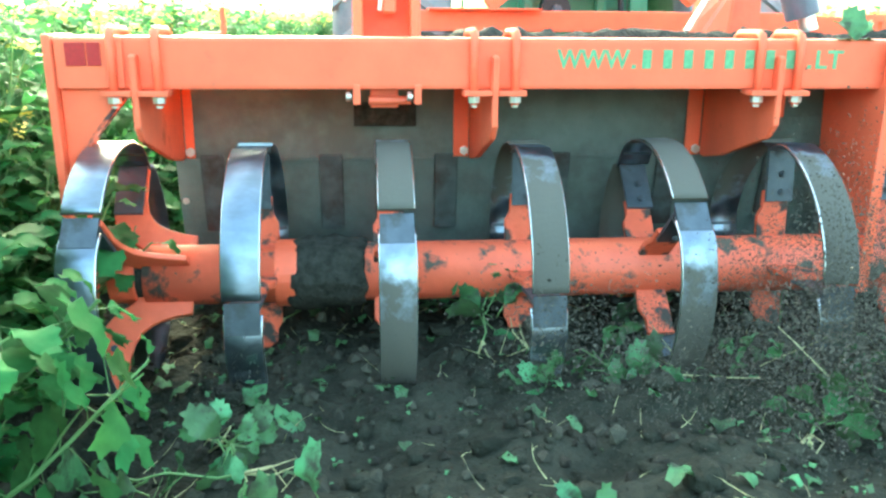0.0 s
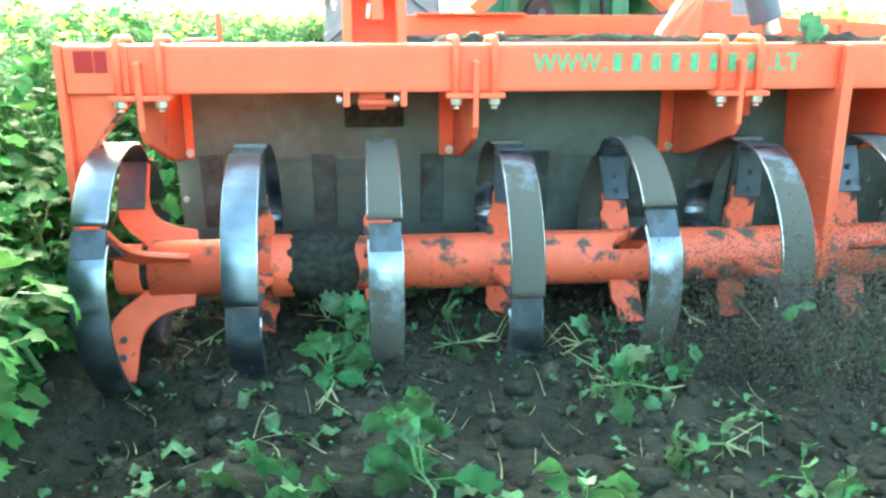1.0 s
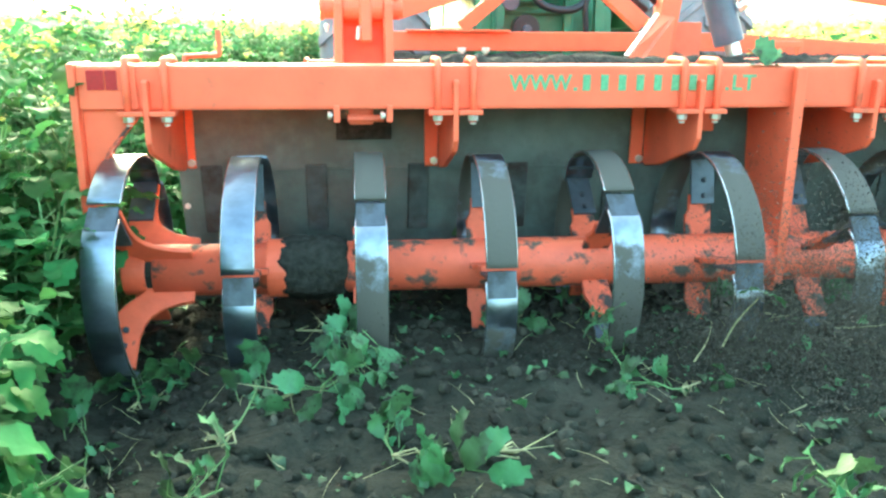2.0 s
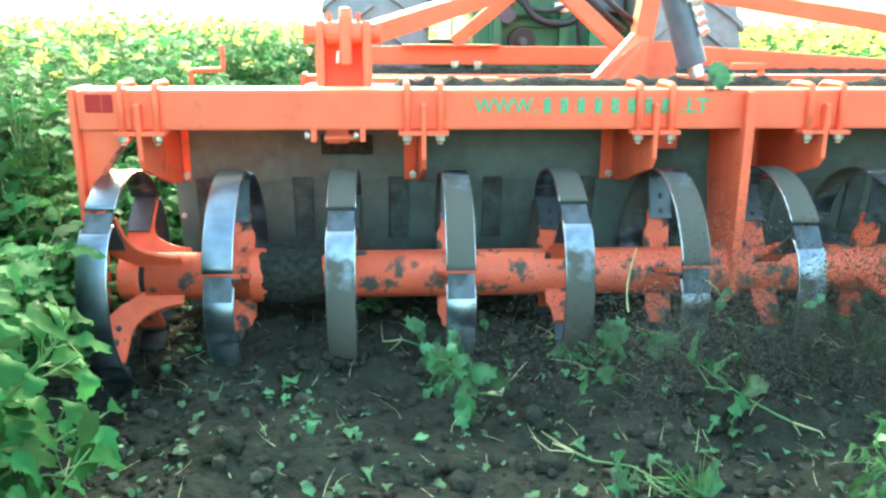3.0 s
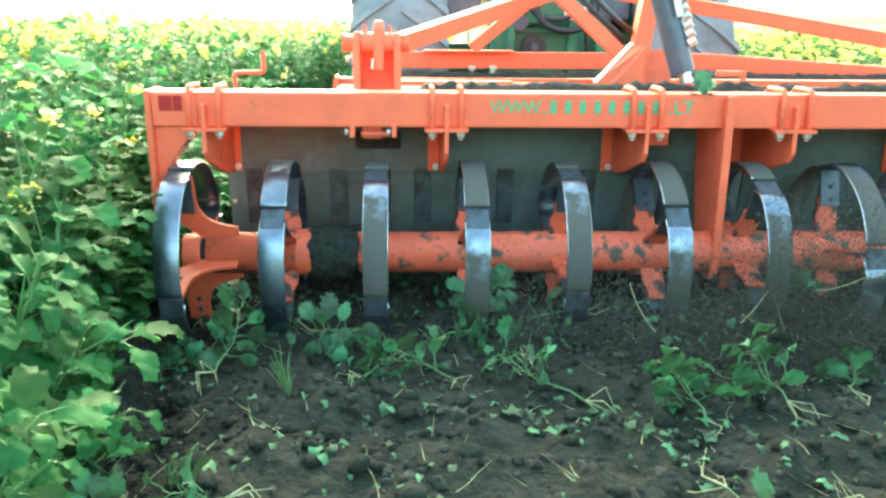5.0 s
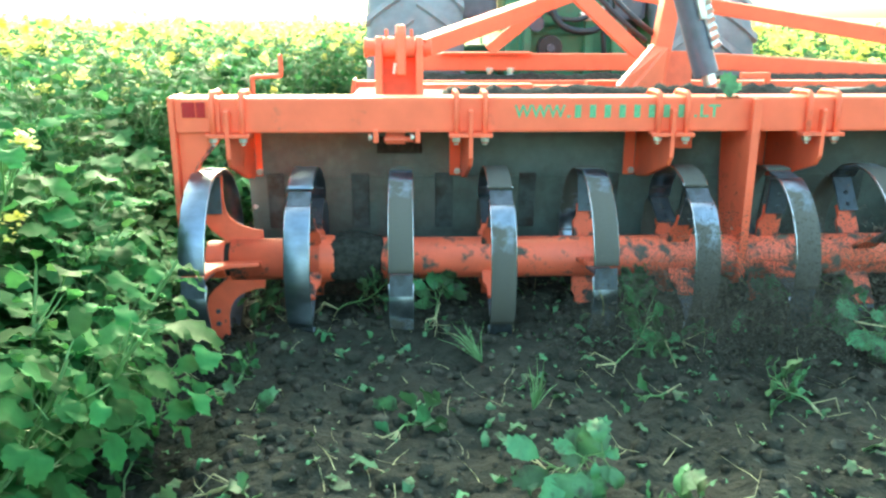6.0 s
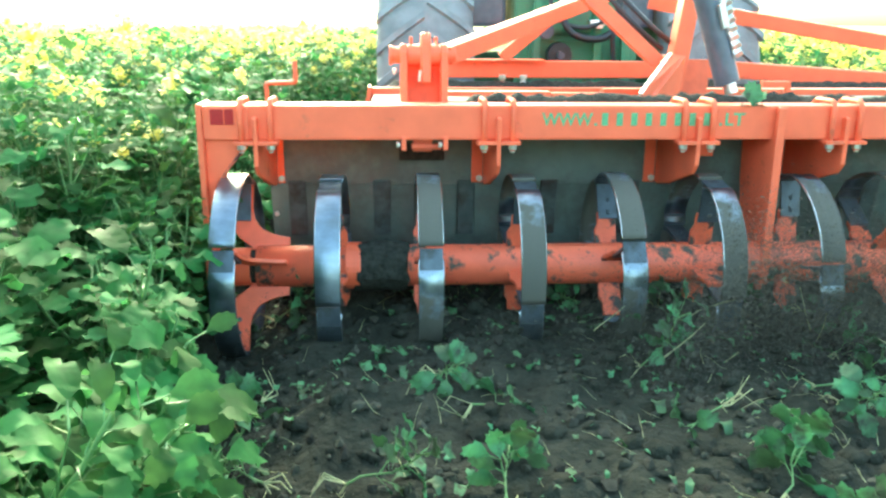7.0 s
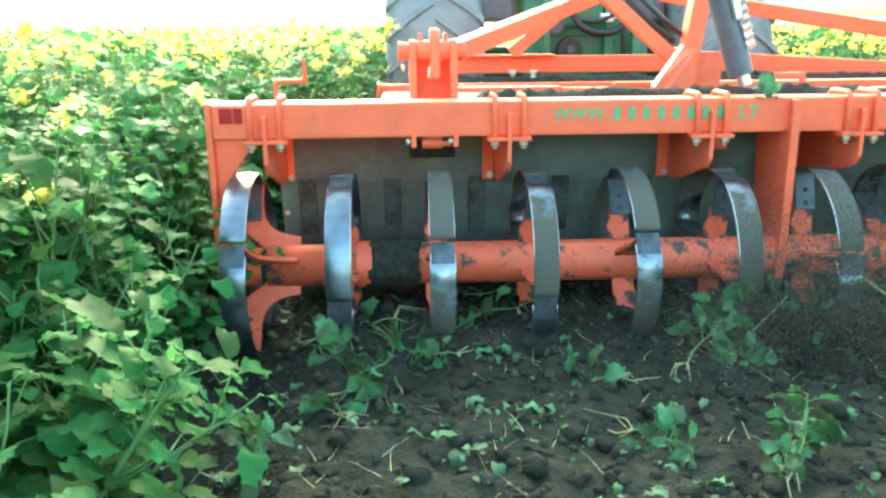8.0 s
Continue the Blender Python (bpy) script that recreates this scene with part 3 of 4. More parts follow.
BLADES = arc_blade(83, 0.100, 0.030)
BLADES_SOILED = BLADES.copy()
BLADES_SOILED.materials[0] = M_STEEL_SOILED
ARM_OUT, STUB, STUB_BACK = arm_mesh(), stub_mesh(1), stub_mesh(-1)
FOOT = bmesh.new()
box(-0.045, 0.045, -0.376, -0.364, -0.080, 0.005, 0.003, FOOT)
box(-0.042, 0.042, -0.3635, -0.195, -0.0215, -0.0095, 0.002, FOOT)
foot_me = bpy.data.meshes.new("blade_foot")
FOOT.to_mesh(foot_me)
FOOT.free()
foot_me.materials.append(M_FOOT)
FB = nut(0, 0, 0, 0.011, 0.010, (0, 0, 1), 0.004)
fb_me = bpy.data.meshes.new("blade_bolt")
FB.to_mesh(fb_me)
FB.free()
fb_me.materials.append(M_FOOT)
# each ring's turn on the shaft, in degrees
PHASE = [0, 55, 0, 55, 3, 56, 78, 30, 78, 30, 78]
for i, rx in enumerate(RINGS):
    for j in range(4):
        # arm angle: elevation above the rear horizontal
        m = pose(rx, 0, 0) @ pose(0, 0, 0, -(90 * j + PHASE[i]))
        link("blade", BLADES if i in (0, 1) else BLADES_SOILED, None, rotor, "" if i in (0, 1) else "soiled blade, rubbed bright at its leading end", m @ pose(0, 0, 0, -2))
        link("blade_arm", ARM_OUT if i == 0 else STUB_BACK if i == 1 else STUB, None, rotor, "", m)
        link("blade_foot", foot_me, None, rotor, "dark steel blade foot", m)
        for r in (0.225, 0.280):
            link("blade_bolt", fb_me, None, rotor, "", m @ pose(0.004, -r, 0.013 if i == 0 else -0.026))
part("rotor_flange", rod((RINGS[1] + 0.05, 0, 0), (RINGS[1] + 0.115, 0, 0), 0.100, seg=28, bev=0.006), M_ARM, rotor)


# ---- tractor ----
tractor = thing("tractor", Q0, "green tractor seen from behind with dusty rear tyres", "tractor")
WHEEL_R = 0.86


def rear_wheel(x0, x1):
    c = (x0 + x1) / 2
    w = (x1 - x0)
    hub = part("rear_wheel", rod((-w * 0.30, 0, 0), (w * 0.30, 0, 0), 0.50, seg=36, bev=0.01), M_GREEN, tractor, "rear wheel with a large dusty tyre")
    hub.matrix_basis = pose(c, 3.12, WHEEL_R)
    q = bmesh.new()
    sec = [(-w / 2 + 0.03, 0.50), (-w / 2, 0.62), (-w / 2 + 0.005, 0.76), (-w / 2 + 0.05, 0.818), (-w / 4, 0.83), (0, 0.834), (w / 4, 0.83), (w / 2 - 0.05, 0.818), (w / 2 - 0.005, 0.76), (w / 2, 0.62), (w / 2 - 0.03, 0.50)]
    n = 64
    rings = [[q.verts.new((x, r * math.cos(2 * math.pi * k / n), r * math.sin(2 * math.pi * k / n))) for x, r in sec] for k in range(n)]
    for k in range(n):
        a, b = rings[k], rings[(k + 1) % n]
        for s in range(len(sec) - 1):
            q.faces.new((a[s], a[s + 1], b[s + 1], b[s]))
    part("tyre", q, M_RUBBER, hub, "dusty black tyre", smooth=True)
    for s in (1, -1):
        lug = bmesh.new()
        prev = None
        for u in (0, 0.33, 0.66, 1.0):
            x, a, r = s * (0.01 + u * (w / 2 - 0.012)), u * 0.30, 0.832 - 0.03 * u ** 4
            ring = [lug.verts.new((x, rr * math.cos(aa), rr * math.sin(aa))) for rr, aa in ((r - 0.02, a - 0.044), (r + 0.026, a - 0.030), (r + 0.026, a + 0.030), (r - 0.02, a + 0.044))]
            if prev:
                for e in range(4):
                    lug.faces.new((prev[e], prev[(e + 1) % 4], ring[(e + 1) % 4], ring[e]))
            else:
                lug.faces.new(ring)
            prev = ring
        lug.faces.new(prev[::-1])
        one = part("tread_lug", lug, M_RUBBER, hub)
        for k in range(22):
            m = pose(0, 0, 0, 360 * (k + (0.5 if s > 0 else 0)) / 22)
            if k:
                link("tread_lug", one.data, None, hub, "", m)
            else:
                one.matrix_basis = m
    return hub


WHEELS = [rear_wheel(-1.14, -0.47), rear_wheel(0.87, 1.53)]
part("axle_housing", rod((-0.6, 3.12, 0.90), (1.0, 3.12, 0.90), 0.17, seg=28, bev=0.01), M_GREEN, tractor)
part("transmission_housing", box(-0.18, 0.58, 2.55, 4.4, 0.55, 1.55, 0.04), M_GREEN, tractor, "green cast transmission housing")
part("housing_cover", box(-0.08, 0.44, 2.50, 2.548, 0.80, 1.20, 0.02), M_GREEN, tractor)
part("pto_guard", rod((0.12, 2.40, 1.065), (0.12, 2.50, 1.065), 0.085, seg=24, bev=0.01), M_BLACK, tractor)
part("pto_stub", rod((0.12, 2.36, 1.065), (0.12, 2.42, 1.065), 0.025, seg=16), M_CYL, tractor)
part("engine_hood", box(-0.20, 0.60, 4.41, 6.4, 0.9, 1.7, 0.08), M_GREEN, tractor)
part("lift_rod", bar((-0.045, 2.44, 0.80), (-0.035, 2.44, 1.62), 0.06, 0.05, 0.008), M_GREEN, tractor)
part("lift_rod", bar((0.385, 2.44, 0.80), (0.375, 2.44, 1.62), 0.05, 0.05, 0.008), M_GREEN, tractor)
for gx in (-0.30, 0.70):
    part("lower_link", bar((gx + 0.05, 1.95, 0.62), (gx + 0.1, 3.0, 0.66), 0.05, 0.09, 0.008), M_GREEN, tractor)
part("drawbar_bracket", bar((0.58, 2.42, 0.85), (0.57, 2.42, 1.25), 0.05, 0.06, 0.008), M_GREEN, tractor)
part("drawbar_bracket", bar((0.65, 2.46, 0.85), (0.63, 2.46, 1.20), 0.04, 0.05, 0.008), M_GREEN, tractor)
part("cross_plate", box(-0.01, 0.36, 2.47, 2.499, 1.155, 1.175, 0.006), M_GREEN, tractor)
part("valve_block", box(0.06, 0.33, 2.42, 2.499, 1.22, 1.36, 0.012), M_GREEN, tractor)
part("filter_cap", rod((0.02, 2.40, 1.225), (0.02, 2.499, 1.225), 0.055, seg=20, bev=0.01), M_CYL, tractor)
part("coupling", box(0.31, 0.40, 2.36, 2.41, 1.245, 1.30, 0.006), M_ZINC, tractor, "bright steel coupling plate")
part("coupling_nut", nut(0.36, 2.35, 1.275, 0.020, 0.02, (0, -1, 0), 0.006), M_ZINC, tractor)
part("coupling_arm", bar((0.40, 2.37, 1.275), (0.47, 2.38, 1.33), 0.02, 0.03, 0.004), M_ZINC, tractor)
tube_curve("hydraulic_hose", [(0.10, 2.38, 1.55), (0.11, 2.34, 1.34), (0.17, 2.31, 1.22), (0.30, 2.31, 1.175), (0.43, 2.33, 1.20), (0.50, 2.36, 1.32), (0.50, 2.38, 1.55)], 0.024, M_BLACK, tractor)
tube_curve("hydraulic_hose", [(0.03, 2.40, 1.52), (0.05, 2.36, 1.36), (0.14, 2.33, 1.27), (0.28, 2.34, 1.25), (0.42, 2.36, 1.30)], 0.017, M_BLACK, tractor)
tube_curve("hydraulic_hose", [(0.52, 2.36, 1.52), (0.50, 2.34, 1.36), (0.46, 2.32, 1.20), (0.48, 2.34, 1.02)], 0.018, M_BLACK, tractor)
part("mudguard", box(-0.50, -0.22, 2.70, 3.5, 1.25, 1.75, 0.03), M_CYL, tractor, "dark mudguard beside the tyre")
part("mudguard", box(0.62, 0.85, 2.70, 3.5, 1.25, 1.75, 0.03), M_CYL, tractor, "dark mudguard beside the tyre")
part("top_link", rod((0.20, 1.36, 1.45), (0.20, 2.55, 1.40), 0.03, seg=14), M_GREEN, tractor)


# ---- mustard plants ----
rng = np.random.default_rng(7)


def leaf_shape(stations, lobes=True):
    """Unit leaf along +y with a folded rib, lobed edge and toothed tip: points and quads."""
    us = np.linspace(0, 1, stations)
    pts, quads = [], []
    for i, u in enumerate(us):
        w = 0.40 * math.sin(math.pi * min(1.0, 0.03 + 0.97 * u ** 0.85)) ** 0.75 * (0.55 + 0.6 * u)
        if lobes and 0 < i < stations - 1:
            w *= 1.05 if i % 2 else 0.91
        if i in (0, stations - 1):
            w = 0.02 if i == 0 else 0.15 if lobes else 0.07
        lift = 0.16 * w + (0.05 * math.sin(5 * i) if lobes else 0)
        pts += [(-w, u + (0.05 if i % 2 else -0.02), lift), (0, u, 0), (w, u + (0.05 if i % 2 else -0.02), 0.16 * w - (0.05 * math.sin(4 * i + 1) if lobes else 0))]
    for i in range(stations - 1):
        a = 3 * i
        quads += [(a, a + 1, a + 4, a + 3), (a + 1, a + 2, a + 5, a + 4)]
    return np.array(pts), np.array(quads)


LEAF_FINE, LEAF_MID, LEAF_FAR = leaf_shape(10), leaf_shape(5), leaf_shape(3, False)
LEAF_LIMP = leaf_shape(7)


def set_leaf(shape, base, yaw, pitch, size, droop, width=1.0, curl=0.0):
    """Points of a leaf from base, heading yaw, rising pitch, drooping along its length."""
    p = shape[0] * (size * width, size, size)
    u = shape[0][:, 1]
    ang = pitch - droop * u
    y = size * (np.sin(pitch) - np.sin(pitch - droop * u)) / droop
    z = size * (np.cos(pitch - droop * u) - np.cos(pitch)) / droop
    x = p[:, 0]
    z = z + p[:, 2] * np.cos(ang) + curl * np.sin(u * 9 + yaw) * np.abs(x)
    y = y - p[:, 2] * np.sin(ang)
    c, s = math.cos(yaw), math.sin(yaw)
    return np.stack([base[0] + c * x - s * y, base[1] + s * x + c * y, base[2] + z], -1)


def stem_mesh(points, r0, r1, sides=5):
    vs, fs = [], []
    n = len(points)
    for i, p in enumerate(points):
        r = r0 + (r1 - r0) * i / (n - 1)
        for k in range(sides):
            a = 2 * math.pi * k / sides
            vs.append((p[0] + r * math.cos(a), p[1] + r * math.sin(a), p[2]))
    for i in range(n - 1):
        for k in range(sides):
            fs.append((i * sides + k, i * sides + (k + 1) % sides, (i + 1) * sides + (k + 1) % sides, (i + 1) * sides + k))
    return np.array(vs), np.array(fs)


def plant(height, leaves, shape, flowers, branches=3, lean=0.12, big=0.17, low=0.10, thick=1.0):
    """One mustard plant at the origin: lists of (points, quads) for stem, leaves and flowers."""
    stem, leaf, bloom = [], [], []
    dx, dy = rng.normal(0, lean, 2)
    main = [(dx * u ** 1.6 * height + 0.01 * math.sin(9 * u), dy * u ** 1.6 * height, height * u) for u in np.linspace(0, 1, 7)]
    far = shape is LEAF_FAR
    stem.append(stem_mesh(main[3::3] if far else main, 0.0075 * thick, 0.003 * thick, 3 if far else 5))

    def at(u):
        return np.array([dx * u ** 1.6 * height, dy * u ** 1.6 * height, height * u])
    tops = [at(1.0)]
    for b in range(branches):
        u = rng.uniform(0.45, 0.85)
        a = rng.uniform(0, 6.28)
        ln = rng.uniform(0.12, 0.30) * height
        b0 = at(u)
        b1 = b0 + np.array([math.cos(a) * ln * 0.5, math.sin(a) * ln * 0.5, ln])
        stem.append(stem_mesh([b0, b1] if far else [b0, (b0 + b1) / 2 + (0, 0, -0.01), b1], 0.004, 0.002, 3 if far else 4))
        tops.append(b1)
    for i in range(leaves):
        u = low + (1 - low) * (i + rng.uniform(0, 1)) / leaves
        src = at(u) if i % 3 else tops[rng.integers(len(tops))] - (0, 0, rng.uniform(0, 0.15))
        size = big * (1.15 - 0.62 * u) * rng.uniform(0.65, 1.25)
        yaw = i * 2.4 + rng.normal(0, 0.5)
        pitch = rng.uniform(0.1, 0.9)
        # petiole
        pl = size * rng.uniform(0.25, 0.7)
        tip = src + np.array([-math.sin(yaw) * pl * math.cos(pitch), math.cos(yaw) * pl * math.cos(pitch), pl * math.sin(pitch)])
        if shape is not LEAF_FAR:
            stem.append(stem_mesh([src, tip], 0.0028, 0.002, 3))
        leaf.append((set_leaf(shape, tip, yaw, pitch, size, rng.uniform(0.6, 1.7), rng.uniform(0.85, 1.2), 0.18), shape[1]))
    for f in range(flowers):
        t = tops[f % min(2, len(tops))] + rng.normal(0, 0.016 if shape is not LEAF_FAR else 0.035, 3) + (0, 0, 0.01)
        for k in range(2 if far else 8):
            a, s = rng.uniform(0, 6.28), rng.uniform(0.010, 0.018) * (1.85 if far else 0.75)
            t2 = t + rng.normal(0, 0.011, 3)
            nrm = rng.uniform(-0.6, 0.6, 2)
            c, d = math.cos(a) * s, math.sin(a) * s
            q = np.array([t2 + (c, d, nrm[0] * s), t2 + (-d, c, nrm[1] * s), t2 + (-c, -d, -nrm[0] * s), t2 + (d, -c, -nrm[1] * s)])
            bloom.append((q, np.array([[0, 1, 2, 3]])))
    return [stem, leaf, bloom]


def joined(pieces):
    vs, fs, off = [], [], 0
    for v, f in pieces:
        vs.append(v)
        fs.append(f + off)
        off += len(v)
    return (np.concatenate(vs), np.concatenate(fs)) if vs else (np.zeros((0, 3)), np.zeros((0, 4), int))


def quad_mesh(name, verts, faces, mats, index=None, smooth=True):
    me = bpy.data.meshes.new(name)
    me.vertices.add(len(verts))
    me.vertices.foreach_set("co", np.asarray(verts, np.float32).ravel())
    n = faces.shape[1]
    me.loops.add(faces.size)
    me.loops.foreach_set("vertex_index", np.asarray(faces, np.int32).ravel())
    me.polygons.add(len(faces))
    me.polygons.foreach_set("loop_start", np.arange(0, faces.size, n, dtype=np.int32))
    for m in mats:
        me.materials.append(m)
    if index is not None:
        me.polygons.foreach_set("material_index", np.asarray(index, np.int32))
    me.polygons.foreach_set("use_smooth", np.full(len(faces), smooth))
    me.update(calc_edges=True)
    return me


def scatter(name, variants, places, mats, label, category):
    """Many plants as one mesh: variants are lists of three (points, quads); places are x, y, z, turn, scale."""
    V, F, I, off = [], [], [], 0
    pick = rng.integers(0, len(variants), len(places))
    for (x, y, z, turn, sc), k in zip(places, pick):
        c, s = math.cos(turn) * sc, math.sin(turn) * sc
        for mi, (v, f) in enumerate(variants[k]):
            if len(v) == 0:
                continue
            V.append(np.stack([x + c * v[:, 0] - s * v[:, 1], y + s * v[:, 0] + c * v[:, 1], z + sc * v[:, 2]], -1))
            F.append(f + off)
            I.append(np.full(len(f), mi))
            off += len(v)
    ob = link(name, quad_mesh(name, np.concatenate(V), np.concatenate(F), mats, np.concatenate(I)), None)
    return tagged(ob, label, category, kind="stuff")


PLANT_MATS = [M_STEM, M_LEAF, M_FLOWER]
near_models = []
for i in range(9):
    h = (0.92, 0.80, 1.0, 0.66, 0.86, 0.74, 0.95, 0.55, 0.88)[i]
    parts3 = [joined(p) for p in plant(h, 42, LEAF_FINE, (0, 0, 14, 0, 0, 0, 10, 0, 0)[i], branches=5, big=0.145)]
    near_models.append([quad_mesh(n, v, f, [m]) if len(v) else None for n, (v, f), m in zip(("stem", "foliage", "flower_head"), parts3, PLANT_MATS)])
first = {}


def set_plant(k, m, name, label):
    """A plant of model k at m, built once and then copied."""
    if (k, name) in first:
        return copy_thing(first[(k, name)], m)
    t = first[(k, name)] = thing(name, m, label, "plant", "mustard along the furrow")
    for n, me in zip(("stem", "foliage", "flower_head"), near_models[k]):
        if me:
            tagged(link(n, me, None, t), kind="stuff")
    return t


for i in range(230):
    k = int(rng.integers(0, 9))
    x = -2.06 - 0.60 * rng.random() ** 1.1
    y = -2.6 + 16.0 * (i + rng.random()) / 230
    m = pose(x, y, -0.01, rng.normal(0, 5), rng.normal(0 if x > -2.2 else 3, 5), 0) @ pose(0, 0, 0, 0, 0, rng.uniform(0, 360))
    set_plant(k, m, "mustard_plant", "green mustard plant with lobed leaves" + (", in yellow flower" if near_models[k][2] else ""))
for i in range(4):
    parts3 = [joined(p) for p in plant((0.46, 0.32, 0.56, 0.26)[i], 24, LEAF_FINE, 0, branches=2, lean=0.25, big=0.12)]
    near_models.append([quad_mesh(n, v, f, [m]) if len(v) else None for n, (v, f), m in zip(("stem", "foliage", "flower_head"), parts3, PLANT_MATS)])
for i in range(190):
    k = 9 + int(rng.integers(0, 4))
    x, y = -1.88 - 0.18 * rng.random(), -2.4 + 15.5 * (i + rng.random()) / 190
    m = pose(x, y, -0.01, rng.normal(0, 8), rng.uniform(-4, 13), 0) @ pose(0, 0, 0, 0, 0, rng.uniform(0, 360))
    set_plant(k, m, "mustard_seedling", "low leafy mustard plant beside the furrow")

# plants at the edge that the end plate presses aside and that flop over the furrow behind it
SPRINGING = []
for i in range(4):
    parts3 = [joined(p) for p in plant((0.62, 0.74, 0.54, 0.68)[i], (30, 34, 26, 30)[i], LEAF_FINE, 0, branches=3, lean=0.16, big=0.135, low=0.34, thick=1.5)]
    near_models.append([quad_mesh(n, v, f, [m]) if len(v) else None for n, (v, f), m in zip(("stem", "foliage", "flower_head"), parts3, PLANT_MATS)])
for i in range(76):
    k = 13 + int(rng.integers(0, 4))
    x, y = -1.86 - 0.10 * rng.random(), -1.9 + 12.6 * (i + rng.random()) / 76
    turn = pose(0, 0, 0, 0, 0, rng.uniform(0, 360))
    side = rng.normal(0, 9)
    lean = rng.uniform(10, 42)
    aside = pose(x, y, -0.01, side, -14 - 5 * rng.random(), 0) @ turn
    over = pose(x, y, -0.01, side, lean, 0) @ turn
    ob = set_plant(k, aside, "leaning_mustard_plant", "mustard plant flopping over the furrow edge")
    SPRINGING.append((ob, (y + 0.55) / SPEED, aside, over))
for i in range(58):
    k = 9 + int(rng.integers(0, 4))
    x, y = -1.83 - 0.05 * rng.random(), -1.9 + 12.6 * (i + rng.random()) / 58
    turn = pose(0, 0, 0, 0, 0, rng.uniform(0, 360))
    side = rng.normal(0, 12)
    aside = pose(x, y, 0.0, side, -16, 0) @ turn
    over = pose(x, y, 0.0, side, rng.uniform(26, 62), 0) @ turn
    ob = set_plant(k, aside, "leaning_mustard_plant", "low mustard plant fallen over the furrow edge")
    SPRINGING.append((ob, (y + 0.55) / SPEED, aside, over))


def crop_places(n, x0, x1, y0, y1, s0=0.85, s1=1.12):
    return [(rng.uniform(x0, x1), rng.uniform(y0, y1), -0.01, rng.uniform(0, 6.28), rng.uniform(s0, s1)) for _ in range(n)]


def in_swath(x, y):
    return TILL_X0 - 0.06 < x < TILL_X1 + 0.2 and y < 14.5


mid_models = [[joined(p) for p in plant(h, 28, LEAF_MID, f, branches=4, big=0.135, low=0.35)] for h, f in ((0.95, 0), (1.0, 6), (0.88, 0), (1.04, 22), (0.92, 0), (1.0, 14))]
scatter("mustard_crop", mid_models, crop_places(680, -5.2, -2.42, -2.0, 16) + crop_places(75, -1.95, -1.22, 12.35, 16) + crop_places(50, 1.65, 2.6, 12.35, 16), PLANT_MATS, "dense green mustard crop coming into flower", "crop")
far_models = [[joined(p) for p in plant(h, 15, LEAF_FAR, f, branches=3, big=0.185, low=0.55)] for h, f in ((0.98, 16), (1.05, 22), (0.94, 12), (1.02, 24), (1.0, 17))]
tiny_models = [[joined(p) for p in plant(h, 9, LEAF_FAR, f, branches=2, big=0.24, low=0.65)] for h, f in ((1.0, 18), (1.06, 22), (0.97, 14), (1.03, 20))]
close = crop_places(1150, -11, -5.0, -1, 16) + crop_places(500, 2.7, 8, 2, 16) + crop_places(450, -2.6, 2.6, 14.5, 20) + crop_places(760, -5.2, -2.6, 16, 28)
distant = crop_places(1100, -24, -11, 2, 18) + crop_places(2100, -26, 12, 18, 44)
distant = [p for p in distant if not (-5.2 < p[0] < -2.4 and p[1] < 16) and not in_swath(p[0], p[1])]
scatter("mustard_field", far_models, close, PLANT_MATS, "mustard field with yellow flowers", "crop")
scatter("mustard_field", tiny_models, distant, PLANT_MATS, "mustard field with yellow flowers stretching into the distance", "crop")

# distant canopy of the same field
cx = np.concatenate([-np.geomspace(1500, 40, 16), np.linspace(-38, 38, 60), np.geomspace(40, 1500, 16)])
cy = np.concatenate([np.arange(36, 90, 0.8), np.geomspace(91, 2400, 40)])
cv = [(x, y, 0.90 + 0.12 * noise.noise(Vector((x * 0.9, y * 0.9, 2))) + 0.06 * noise.noise(Vector((x * 3, y * 3, 5)))) for y in cy for x in cx]
nx = len(cx)
cf = np.array([(j * nx + i, j * nx + i + 1, (j + 1) * nx + i + 1, (j + 1) * nx + i) for j in range(len(cy) - 1) for i in range(nx - 1)])
tagged(link("field_canopy", quad_mesh("field_canopy", np.array(cv), cf, [M_CANOPY]), None), "far yellow-green canopy of the flowering field", "crop", kind="stuff")


def far_tree(x, y, s):
    t = thing("far_tree", pose(x, y, 0), "hazy tree on the horizon beyond the field", "tree", "trees on the horizon")
    part("trunk", rod((0, 0, 0), (0.2, 0, 4 * s), 0.3 * s, seg=8, r2=0.15 * s), M_STRAW, t)
    pieces = []
    for _ in range(260):
        d = rng.normal(0, 1, 3)
        p = d / np.linalg.norm(d) * (1.2 + 2.2 * rng.random()) * s * np.array([1.1, 1.1, 0.8]) + (0, 0, 5.2 * s)
        pieces.append((set_leaf(LEAF_FAR, p, rng.uniform(0, 6.28), rng.uniform(-0.5, 1), 1.1 * s, 0.8), LEAF_FAR[1]))
    v, f = joined(pieces)
    link("crown", quad_mesh("crown", v, f, [M_TREE]), None, t)


far_tree(-131, 410, 0.75)
far_tree(-127, 412, 0.55)

# ---- what lies on the tilled soil ----


